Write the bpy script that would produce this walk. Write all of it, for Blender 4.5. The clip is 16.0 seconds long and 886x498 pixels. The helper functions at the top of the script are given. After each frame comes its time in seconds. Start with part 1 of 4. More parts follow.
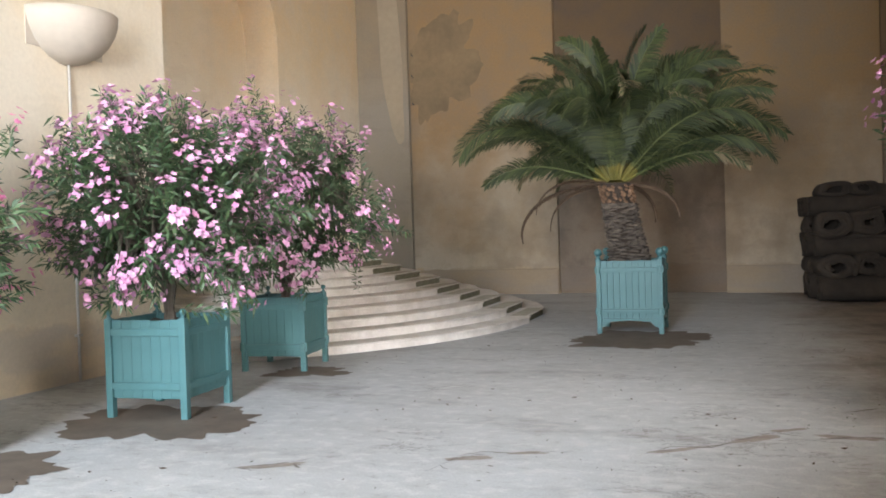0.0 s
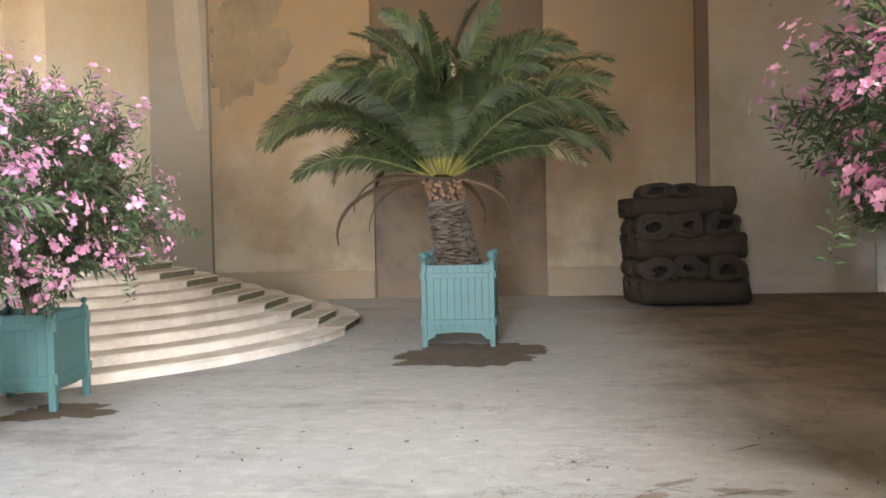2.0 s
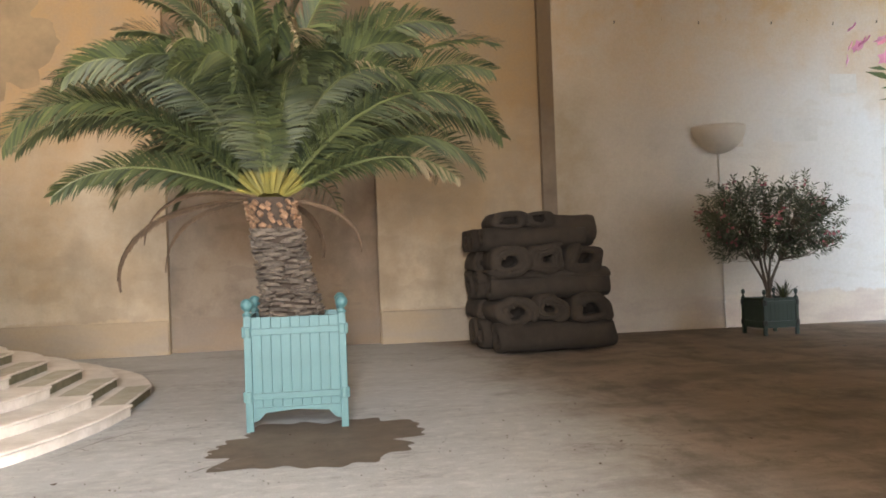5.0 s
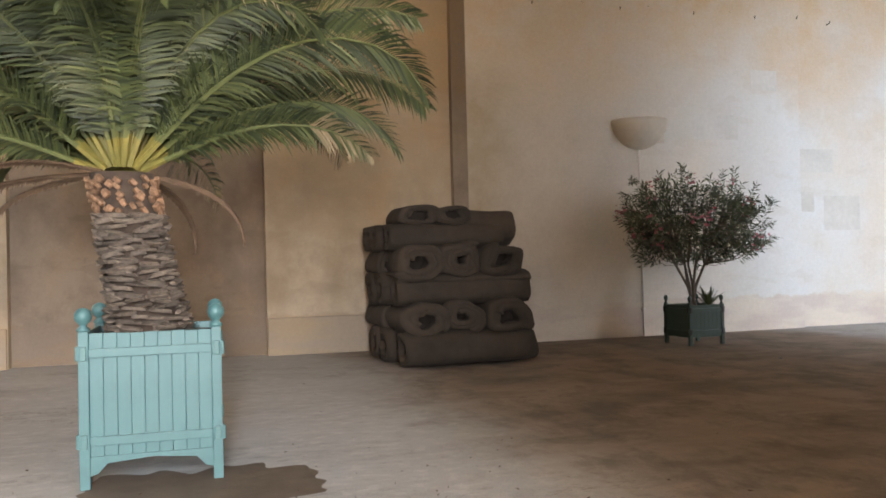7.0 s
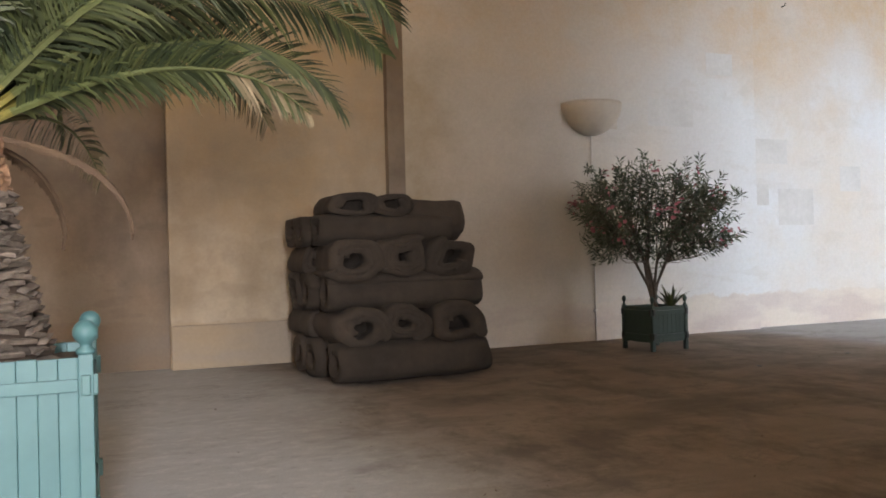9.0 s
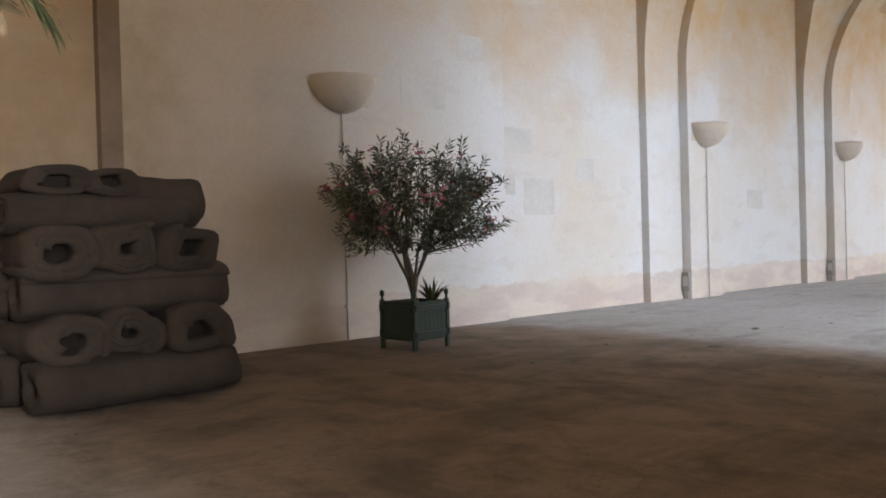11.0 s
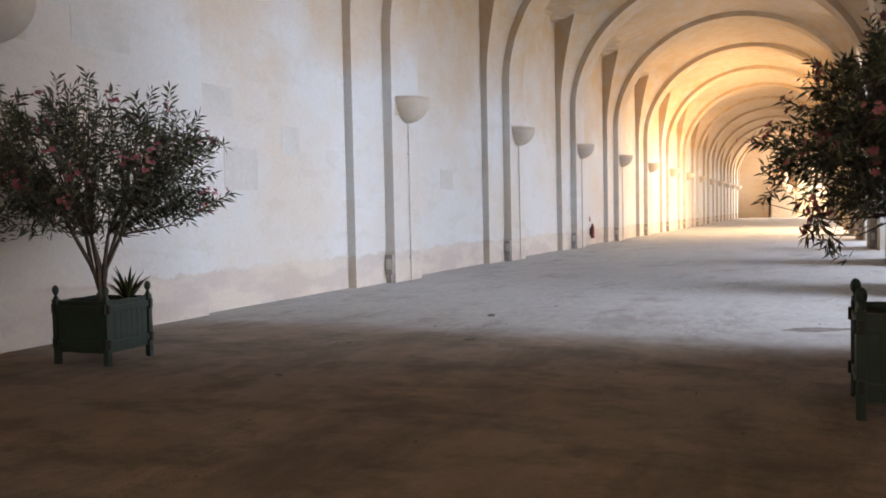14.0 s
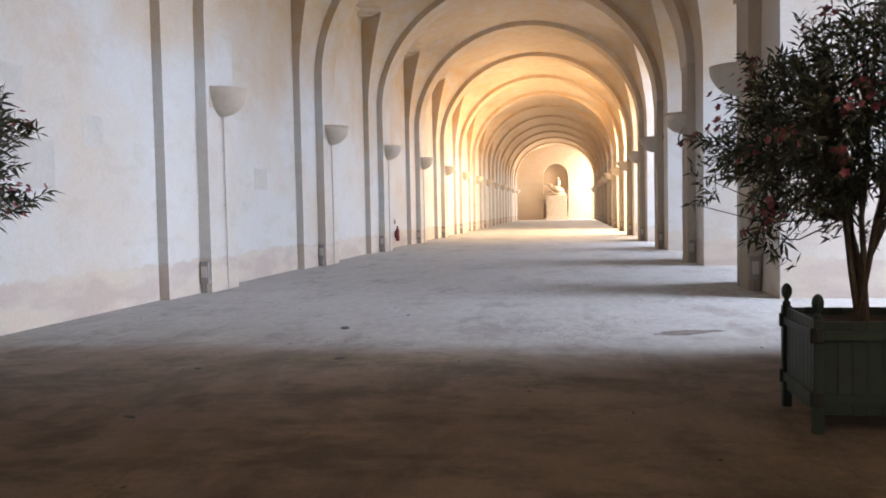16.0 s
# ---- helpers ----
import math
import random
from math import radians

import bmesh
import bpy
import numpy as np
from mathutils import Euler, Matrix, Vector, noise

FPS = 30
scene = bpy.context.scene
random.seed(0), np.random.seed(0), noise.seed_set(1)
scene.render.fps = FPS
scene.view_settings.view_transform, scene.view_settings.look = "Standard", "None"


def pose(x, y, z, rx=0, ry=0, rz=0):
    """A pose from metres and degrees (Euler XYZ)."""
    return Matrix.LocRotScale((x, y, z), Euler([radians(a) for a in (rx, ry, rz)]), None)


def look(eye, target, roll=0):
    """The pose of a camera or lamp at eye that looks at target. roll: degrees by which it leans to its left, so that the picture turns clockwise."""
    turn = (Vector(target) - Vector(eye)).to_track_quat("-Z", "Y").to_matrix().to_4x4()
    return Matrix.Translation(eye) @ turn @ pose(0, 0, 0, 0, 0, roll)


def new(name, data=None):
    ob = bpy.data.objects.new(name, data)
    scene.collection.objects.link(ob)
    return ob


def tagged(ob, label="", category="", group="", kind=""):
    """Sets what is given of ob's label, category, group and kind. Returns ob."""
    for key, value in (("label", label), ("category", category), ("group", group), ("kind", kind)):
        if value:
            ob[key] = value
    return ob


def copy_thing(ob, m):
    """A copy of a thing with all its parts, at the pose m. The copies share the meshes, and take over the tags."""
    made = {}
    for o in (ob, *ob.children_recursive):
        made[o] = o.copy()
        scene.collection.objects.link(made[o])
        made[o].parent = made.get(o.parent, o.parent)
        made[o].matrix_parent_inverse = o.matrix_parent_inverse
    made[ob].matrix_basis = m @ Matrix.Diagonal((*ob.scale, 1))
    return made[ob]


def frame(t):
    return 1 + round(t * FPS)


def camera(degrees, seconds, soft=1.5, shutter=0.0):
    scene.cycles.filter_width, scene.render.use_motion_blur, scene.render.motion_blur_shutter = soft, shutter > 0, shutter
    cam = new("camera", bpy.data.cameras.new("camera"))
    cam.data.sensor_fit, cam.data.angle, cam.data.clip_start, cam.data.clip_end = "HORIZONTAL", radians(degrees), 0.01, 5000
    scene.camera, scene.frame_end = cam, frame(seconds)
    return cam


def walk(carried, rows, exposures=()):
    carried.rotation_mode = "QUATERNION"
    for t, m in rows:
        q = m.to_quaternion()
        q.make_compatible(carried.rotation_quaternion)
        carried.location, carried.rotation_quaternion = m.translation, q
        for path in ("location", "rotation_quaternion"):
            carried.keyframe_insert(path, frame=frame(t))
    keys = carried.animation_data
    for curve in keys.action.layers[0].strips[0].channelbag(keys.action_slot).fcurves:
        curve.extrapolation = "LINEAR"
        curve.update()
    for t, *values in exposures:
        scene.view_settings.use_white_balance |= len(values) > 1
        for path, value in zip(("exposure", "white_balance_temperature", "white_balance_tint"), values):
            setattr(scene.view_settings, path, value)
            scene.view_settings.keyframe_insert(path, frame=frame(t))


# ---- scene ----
DEGREES = 56.63
PATH = [
    (0, 2.906, 0.147, 1.481, 19.23, -0.86, 1.77),
    (0.5, 2.783, 0.506, 1.516, 15.98, -0.47, 1.72),
    (1, 2.666, 0.831, 1.503, 11.82, -0.91, 1.72),
    (1.5, 2.566, 1.230, 1.498, 7.64, -1.22, 1.59),
    (2, 2.465, 1.688, 1.503, 6.09, -1.30, 1.23),
    (2.5, 2.322, 2.135, 1.500, 5.31, -1.56, 1.71),
    (3, 2.200, 2.606, 1.497, 3.47, -1.48, 1.46),
    (5.5, 1.802, 4.817, 1.507, -10.29, 1.18, 2.00),
    (6, 1.815, 5.263, 1.509, -11.69, 0.75, 1.53),
    (6.5, 1.841, 5.695, 1.500, -13.17, 0.81, 1.31),
    (7, 1.919, 6.128, 1.493, -15.86, 0.85, 1.37),
    (7.5, 1.982, 6.563, 1.497, -16.24, 0.79, 1.08),
    (8, 1.996, 7.018, 1.496, -17.12, 0.54, 1.16),
    (10.5, 2.317, 9.020, 1.492, -35.89, 0.09, 1.74),
    (11, 2.403, 9.422, 1.496, -41.60, -0.59, 1.62),
    (11.5, 2.575, 9.788, 1.495, -45.53, -0.75, 1.74),
    (12, 2.704, 10.133, 1.493, -50.86, -0.60, 1.85),
    (12.5, 2.840, 10.470, 1.497, -56.25, -0.60, 2.60),
    (13, 3.033, 10.822, 1.500, -59.49, -0.67, 2.80),
    (13.5, 3.164, 11.186, 1.488, -62.46, -1.61, 2.18),
    (14, 3.307, 11.515, 1.497, -65.97, -2.53, 1.17),
    (14.5, 3.496, 11.825, 1.507, -68.64, -2.15, 0.52),
    (15, 3.650, 12.163, 1.501, -72.12, -1.83, 0.43),
    (15.5, 3.798, 12.491, 1.509, -77.04, -2.68, 1.35),
    (16, 3.979, 12.783, 1.515, -81.21, -2.67, 1.10),
]
cam = camera(DEGREES, 16.0, soft=1.8)
walk(cam, [(t, pose(x, y, z, 90 + pitch, roll, yaw)) for t, x, y, z, yaw, pitch, roll in PATH],
     exposures=[(0, -0.42, 6500, 14), (2, 0.0, 6900, 15), (3, 0.25, 7200, 16), (5.5, 0.52, 7400, 19), (8, 0.44, 7200, 21), (10.5, 0.25, 7300, 22), (12.5, 0.08, 7200, 24), (16, 0.03, 6900, 25)])

# ---- plan, in metres: the long wall runs along x at y = 20, the gallery goes towards +x ----
WALL_Y, PIER_Y, RIB_Y = 20.12, 19.93, 19.71
MID_Y, SPRING, FLAT = 14.70, 5.30, 0.91
R_PIER = PIER_Y - MID_Y
BAY, FIRST, BAYS = 7.62, 17.80, 13
PIER_W, RIB_A, RIB_B = 3.1, 1.30, 2.6
END_X = FIRST + BAY * BAYS
SOUTH_OUT = 6.4
WEST_X, EAST_X, FRONT_Y = -6.2, 8.6, -4.0

# ---- light ----
world = bpy.data.worlds.new("world")
scene.world = world
world.use_nodes = True
sky = world.node_tree.nodes.new("ShaderNodeTexSky")
sky.sky_type, sky.sun_disc = "NISHITA", False
sky.sun_elevation, sky.sun_rotation = radians(70), radians(196)
back = world.node_tree.nodes["Background"]
world.node_tree.links.new(sky.outputs[0], back.inputs[0])
back.inputs[1].default_value = 0.12

sun = new("sun", bpy.data.lights.new("sun", "SUN"))
sun.data.energy, sun.data.angle, sun.data.color = 0.8, radians(12), (1.0, 0.95, 0.88)
sun.matrix_world = look((0, 0, 0), (0.10, 0.35, -1.0))


def daylight_panel(x, y, z, wide, high, watts, colour, target):
    lamp = bpy.data.lights.new("daylight_panel", "AREA")
    lamp.shape, lamp.size, lamp.size_y = "RECTANGLE", wide, high
    lamp.energy, lamp.color = watts, colour
    ob = new("daylight_panel", lamp)
    ob.matrix_world = look((x, y, z), target)
    return ob


DAY = (0.70, 0.85, 1.0)
# Two added panels stand in for daylight from the unseen entrance.
daylight_panel(0.6, FRONT_Y - 5.0, 9.0, 3.6, 5.0, 4600, (0.76, 0.90, 1.0), (-1.6, 8.0, 0.5))
daylight_panel(0.9, FRONT_Y - 0.3, 2.9, 1.4, 3.2, 2000, (0.90, 0.95, 1.0), (-2.4, 8.0, 1.8))
# Added lamp in an unseen east opening, aimed to brighten the west walls.
side_lamp = daylight_panel(EAST_X + 0.5, 1.1, 4.4, 3.6, 5.0, 450, (1.0, 0.95, 0.88), (-5.6, 16.5, 3.2))
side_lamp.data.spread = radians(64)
for k in range(-1, BAYS):
    cx = FIRST + BAY * k + PIER_W + (BAY - PIER_W) / 2
    strong = {-1: 1150, 0: 760, 1: 760, 2: 1000, 3: 1150, 4: 4000, 5: 4300, 11: 1700, 12: 4600}.get(k, 950)
    colour = DAY if k < 3 else (1.0, 0.80, 0.50) if k in (4, 5) else (1.0, 0.90, 0.74)
    out = 4.0 if k < 2 else 0.3
    lamp = daylight_panel(cx, SOUTH_OUT - out, 4.6, BAY - PIER_W + 0.2, 9.0, strong, colour, (cx, 12.0, 0.6))
    if k < 2:
        lamp.data.spread = radians(110)


# ---- materials ----
def material(name, rough=0.8, metal=0.0):
    m = bpy.data.materials.new(name)
    m.use_nodes = True
    b = m.node_tree.nodes["Principled BSDF"]
    b.inputs["Roughness"].default_value = rough
    b.inputs["Metallic"].default_value = metal
    return m, m.node_tree, b


def node(tree, kind, **values):
    n = tree.nodes.new(kind)
    for key, value in values.items():
        n.inputs[key.replace("_", " ")].default_value = value
    return n


def noise_fac(tree, scale, detail=5.0, rough=0.6, stretch=(1, 1, 1), own=False):
    co = tree.nodes.new("ShaderNodeTexCoord")
    mp = tree.nodes.new("ShaderNodeMapping")
    mp.inputs["Scale"].default_value = stretch
    tree.links.new(co.outputs["Object"] if own else geometry(tree).outputs["Position"], mp.inputs[0])
    n = node(tree, "ShaderNodeTexNoise", Scale=scale, Detail=detail, Roughness=rough)
    tree.links.new(mp.outputs[0], n.inputs["Vector"])
    return n.outputs["Fac"]


def geometry(tree):
    return tree.nodes.new("ShaderNodeNewGeometry")


def steps(tree, fac, stops):
    r = tree.nodes.new("ShaderNodeValToRGB")
    while len(r.color_ramp.elements) < len(stops):
        r.color_ramp.elements.new(0.5)
    for e, (p, c) in zip(r.color_ramp.elements, stops):
        e.position, e.color = p, (*c, 1) if len(c) == 3 else c
    tree.links.new(fac, r.inputs[0])
    return r.outputs[0]


def mix(tree, fac, a, b, how="MIX"):
    m = tree.nodes.new("ShaderNodeMix")
    m.data_type, m.blend_type = "RGBA", how
    for value, slot in ((fac, 0), (a, 6), (b, 7)):
        if hasattr(value, "links"):
            tree.links.new(value, m.inputs[slot])
        elif slot == 0:
            m.inputs[0].default_value = value
        else:
            m.inputs[slot].default_value = (*value, 1)
    return m.outputs[2]


def bump(tree, shader, fac, strength=0.3, distance=0.02):
    b = node(tree, "ShaderNodeBump", Strength=strength, Distance=distance)
    tree.links.new(fac, b.inputs["Height"])
    tree.links.new(b.outputs[0], shader.inputs["Normal"])


def grey(v):
    return (v, v, v)


def plaster(name, base, warm, dirt, low, high=None, start=4.6, west=None, cloud=0.0):
    """Limewashed stone: blotches, ochre stains, a rubbed stone footing and, where given, an ochre tint high up, on some
    walls deepened for shade.
    """
    m, t, b = material(name, 0.93)
    big = noise_fac(t, 0.35, 6, 0.62)
    mid = noise_fac(t, 1.7, 7, 0.68)
    run = noise_fac(t, 0.8, 5, 0.6, (1.3, 1.3, 0.5))
    course = noise_fac(t, 0.8, 3, 0.5, (1.0, 1.0, 3.0))
    fine = noise_fac(t, 22, 4, 0.6)
    colour = mix(t, steps(t, big, [(0.42, grey(0)), (0.68, grey(0.8))]), base, warm)
    colour = mix(t, steps(t, run, [(0.58, grey(0)), (0.80, grey(0.30))]), colour, warm)
    colour = mix(t, steps(t, mid, [(0.55, grey(0)), (0.72, grey(0.38))]), colour, dirt)
    colour = mix(t, steps(t, course, [(0.58, grey(0)), (0.62, grey(0.22))]), colour, dirt)
    z = t.nodes.new("ShaderNodeSeparateXYZ")
    t.links.new(geometry(t).outputs["Position"], z.inputs[0])

    def level(weight, fac):
        a = t.nodes.new("ShaderNodeMath")
        a.operation = "MULTIPLY_ADD"
        a.inputs[1].default_value = weight
        t.links.new(fac, a.inputs[0])
        t.links.new(z.outputs[2], a.inputs[2])
        return a.outputs[0]

    # Ochre tint towards the west end, deepened there for the weaker light.
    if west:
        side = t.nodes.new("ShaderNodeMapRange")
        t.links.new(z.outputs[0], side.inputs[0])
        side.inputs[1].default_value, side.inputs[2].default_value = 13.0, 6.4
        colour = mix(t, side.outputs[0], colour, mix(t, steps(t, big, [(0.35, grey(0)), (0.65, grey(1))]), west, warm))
    if high:
        up = t.nodes.new("ShaderNodeMapRange")
        t.links.new(level(5.0, big), up.inputs[0])
        up.inputs[1].default_value, up.inputs[2].default_value = start + 2.0, start + 5.0
        colour = mix(t, up.outputs[0], colour, mix(t, steps(t, mid, [(0.4, grey(0)), (0.7, grey(0.6))]), high, dirt))
    if cloud:
        stain_fac = noise_fac(t, 0.62, 5, 0.6, (1, 1, 0.8))
        colour = mix(t, steps(t, stain_fac, [(0.50, grey(0)), (0.66, grey(cloud))]), colour, dirt)
    band = steps(t, level(0.45, mid), [(0.0, grey(0.85)), (0.86, grey(0.7)), (0.9, grey(0.0))])
    colour = mix(t, band, colour, mix(t, steps(t, course, [(0.4, grey(0)), (0.6, grey(1))]), low, warm))
    colour = mix(t, steps(t, fine, [(0.3, grey(0.9)), (0.75, grey(1.0))]), (0, 0, 0), colour)
    t.links.new(colour, b.inputs["Base Color"])
    bump(t, b, mid, 0.25, 0.03)
    return m


HIGH = (0.50, 0.345, 0.19)
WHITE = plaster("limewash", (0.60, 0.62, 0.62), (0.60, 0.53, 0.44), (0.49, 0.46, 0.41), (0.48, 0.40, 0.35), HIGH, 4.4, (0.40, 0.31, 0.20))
VAULT = plaster("vault_stone", (0.56, 0.47, 0.35), (0.56, 0.42, 0.26), (0.42, 0.34, 0.25), (0.5, 0.4, 0.3))
# On the next two the high colour also darkens the wall top for shade.
OCHRE = plaster("ochre_plaster", (0.56, 0.49, 0.39), (0.50, 0.39, 0.26), (0.27, 0.215, 0.155), (0.36, 0.29, 0.21), (0.35, 0.225, 0.11), 1.6, cloud=0.6)
BROWN = plaster("brown_infill", (0.33, 0.275, 0.22), (0.27, 0.20, 0.14), (0.13, 0.10, 0.08), (0.26, 0.21, 0.17), (0.18, 0.118, 0.064), 1.6, cloud=0.55)
CREAM = plaster("cream_wall", (0.76, 0.69, 0.56), (0.74, 0.60, 0.41), (0.60, 0.52, 0.41), (0.55, 0.48, 0.40), (0.70, 0.53, 0.32), 4.0)
# Grey of the corner pier, set darker to carry the shade on its face.
GREY_SHADE = plaster("grey_shaded_stone", (0.31, 0.275, 0.225), (0.34, 0.28, 0.20), (0.24, 0.21, 0.17), (0.34, 0.30, 0.25), (0.32, 0.25, 0.165))
BASEM = plaster("footing_stone", (0.37, 0.315, 0.25), (0.40, 0.31, 0.21), (0.27, 0.225, 0.175), (0.34, 0.285, 0.23))
RIBM = plaster("rib_stone", (0.46, 0.42, 0.36), (0.46, 0.39, 0.30), (0.36, 0.32, 0.27), (0.40, 0.35, 0.30))


def sandy_floor():
    """Beaten earth: pale and limy, browner in a band painted for shade at the gallery start."""
    m, t, b = material("beaten_earth", 0.95)
    big = noise_fac(t, 0.22, 6, 0.6)
    mid = noise_fac(t, 1.3, 8, 0.72, (0.6, 1, 1))
    streak = noise_fac(t, 1.3, 7, 0.75, (1, 0.55, 1))
    crack = noise_fac(t, 0.7, 8, 0.8, (0.5, 1.2, 1))
    grain = noise_fac(t, 70, 5, 0.75)
    xyz = t.nodes.new("ShaderNodeSeparateXYZ")
    t.links.new(geometry(t).outputs["Position"], xyz.inputs[0])
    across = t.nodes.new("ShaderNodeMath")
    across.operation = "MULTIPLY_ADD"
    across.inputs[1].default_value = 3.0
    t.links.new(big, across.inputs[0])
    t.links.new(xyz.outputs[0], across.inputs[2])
    # Strength of the shade put into the earth colour, along x.
    shade_band = t.nodes.new("ShaderNodeFloatCurve")
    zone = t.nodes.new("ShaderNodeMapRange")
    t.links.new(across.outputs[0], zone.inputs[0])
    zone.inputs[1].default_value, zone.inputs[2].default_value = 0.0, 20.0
    curve = shade_band.mapping.curves[0]
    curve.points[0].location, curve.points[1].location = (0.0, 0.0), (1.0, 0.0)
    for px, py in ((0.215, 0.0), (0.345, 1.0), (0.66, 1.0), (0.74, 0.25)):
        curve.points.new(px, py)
    shade_band.mapping.update()
    t.links.new(zone.outputs[0], shade_band.inputs["Value"])
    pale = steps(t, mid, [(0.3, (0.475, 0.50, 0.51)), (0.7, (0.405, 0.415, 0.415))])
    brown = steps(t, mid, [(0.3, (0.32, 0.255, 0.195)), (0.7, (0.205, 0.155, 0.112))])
    flake = noise_fac(t, 7.0, 6, 0.7, (0.8, 1.2, 1))
    pale = mix(t, steps(t, flake, [(0.52, grey(0)), (0.60, grey(0.5))]), pale, (0.58, 0.585, 0.58))
    pale = mix(t, steps(t, flake, [(0.34, grey(0.45)), (0.42, grey(0.0))]), pale, (0.27, 0.255, 0.235))
    colour = mix(t, shade_band.outputs[0], pale, brown)
    colour = mix(t, mix(t, shade_band.outputs[0], steps(t, streak, [(0.60, grey(0)), (0.74, grey(0.3))]), steps(t, streak, [(0.48, grey(0)), (0.62, grey(0.65))])), colour, (0.095, 0.072, 0.053))
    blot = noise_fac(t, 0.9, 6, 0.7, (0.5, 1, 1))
    colour = mix(t, mix(t, shade_band.outputs[0], steps(t, blot, [(0.54, grey(0)), (0.70, grey(0.4))]), steps(t, blot, [(0.50, grey(0)), (0.62, grey(0.5))])), colour, (0.10, 0.078, 0.058))
    rare = steps(t, noise_fac(t, 0.5, 2, 0.5), [(0.52, grey(0)), (0.6, grey(1))])
    colour = mix(t, mix(t, rare, (0, 0, 0), steps(t, crack, [(0.49, grey(0)), (0.5, grey(0.7)), (0.512, grey(0))])), colour, (0.12, 0.095, 0.07))
    colour = mix(t, steps(t, grain, [(0.25, grey(0.68)), (0.7, grey(1.0))]), (0, 0, 0), colour)
    t.links.new(colour, b.inputs["Base Color"])
    bump(t, b, mid, 0.3, 0.03)
    return m


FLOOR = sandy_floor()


def simple(name, a, c, scale, rough=0.7, bumpy=0.2, metal=0.0, stretch=(1, 1, 1), own=True, vary=0.0):
    m, t, b = material(name, rough, metal)
    n = noise_fac(t, scale, 5, 0.65, stretch, own)
    fine = noise_fac(t, scale * 9, 3, 0.6, stretch, own)
    colour = mix(t, steps(t, n, [(0.32, grey(0)), (0.68, grey(1))]), a, c)
    colour = mix(t, steps(t, fine, [(0.3, grey(0.90)), (0.7, grey(1))]), (0, 0, 0), colour)
    if vary:
        info = t.nodes.new("ShaderNodeObjectInfo")
        colour = mix(t, steps(t, info.outputs["Random"], [(0, grey(1 - vary)), (1, grey(1))]), (0, 0, 0), colour)
    t.links.new(colour, b.inputs["Base Color"])
    bump(t, b, n, bumpy, 0.01)
    return m


STEP = simple("step_limestone", (0.74, 0.71, 0.67), (0.54, 0.51, 0.47), 2.6, 0.9, 0.3, own=False)
MOSS_SHADE = simple("mossy_shaded_stone", (0.12, 0.12, 0.08), (0.21, 0.20, 0.14), 5, 0.95, 0.3, own=False)
MOSSTOP = simple("green_worn_tread", (0.33, 0.32, 0.25), (0.46, 0.44, 0.38), 4, 0.95, 0.3, own=False)
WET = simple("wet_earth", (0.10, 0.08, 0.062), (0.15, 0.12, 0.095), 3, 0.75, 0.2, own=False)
TEAL = simple("teal_paint", (0.056, 0.158, 0.167), (0.072, 0.183, 0.192), 1.2, 0.5, 0.08, vary=0.05)
TEALD = simple("teal_iron", (0.055, 0.155, 0.16), (0.08, 0.19, 0.19), 6, 0.5, 0.2)
DKGREEN = simple("dark_green_paint", (0.020, 0.045, 0.035), (0.032, 0.062, 0.048), 3, 0.55, 0.15, vary=0.12)
DKIRON = simple("black_iron", (0.012, 0.016, 0.014), (0.02, 0.024, 0.02), 8, 0.5, 0.2)
SOIL = simple("potting_soil", (0.035, 0.025, 0.018), (0.06, 0.045, 0.03), 18, 0.95, 0.8)
FELT = simple("grey_brown_felt", (0.036, 0.027, 0.020), (0.064, 0.048, 0.036), 2.0, 0.97, 0.25, vary=0.22)
# Felt colour darkened to stand for the shade inside the rolls.
FELT_SHADE = simple("felt_hollow_shade", (0.016, 0.012, 0.009), (0.030, 0.023, 0.017), 8, 0.97, 0.5)
BARK = simple("palm_bark", (0.052, 0.038, 0.029), (0.25, 0.205, 0.165), 9, 0.9, 0.6, vary=0.55)
CUT = simple("cut_frond_base", (0.10, 0.055, 0.034), (0.36, 0.21, 0.12), 12, 0.85, 0.3, vary=0.5)
TRUNKD = simple("dark_palm_fibre", (0.030, 0.020, 0.014), (0.060, 0.042, 0.030), 14, 0.95, 0.6)
STALK = simple("yellow_green_stalk", (0.10, 0.10, 0.027), (0.22, 0.18, 0.04), 4, 0.5, 0.1)
RACHIS = simple("green_stalk", (0.060, 0.075, 0.025), (0.105, 0.12, 0.042), 4, 0.5, 0.1)
DEADF = simple("dry_brown_frond", (0.06, 0.036, 0.02), (0.105, 0.065, 0.036), 6, 0.8, 0.2)
TWIG = simple("oleander_stem", (0.075, 0.06, 0.045), (0.14, 0.115, 0.09), 14, 0.85, 0.4)
LAMPM = simple("plaster_lampshade", (0.56, 0.50, 0.42), (0.50, 0.44, 0.36), 0.8, 0.8, 0.1)
PIPE = simple("painted_conduit", (0.60, 0.57, 0.53), (0.52, 0.49, 0.45), 6, 0.6, 0.1)
BOXM = simple("grey_socket_box", (0.34, 0.33, 0.32), (0.26, 0.25, 0.24), 6, 0.5, 0.1)
REDM = simple("red_enamel", (0.22, 0.018, 0.03), (0.17, 0.012, 0.02), 5, 0.35, 0.05)
MARBLE = simple("weathered_marble", (0.62, 0.54, 0.42), (0.50, 0.42, 0.31), 1.5, 0.7, 0.3, own=False)
PATCHM = simple("repair_patch", (0.50, 0.50, 0.475), (0.58, 0.575, 0.55), 1.4, 0.93, 0.0, own=False)
OUTM = simple("pale_gravel", (0.42, 0.38, 0.31), (0.34, 0.30, 0.25), 1, 0.95, 0.3, own=False)


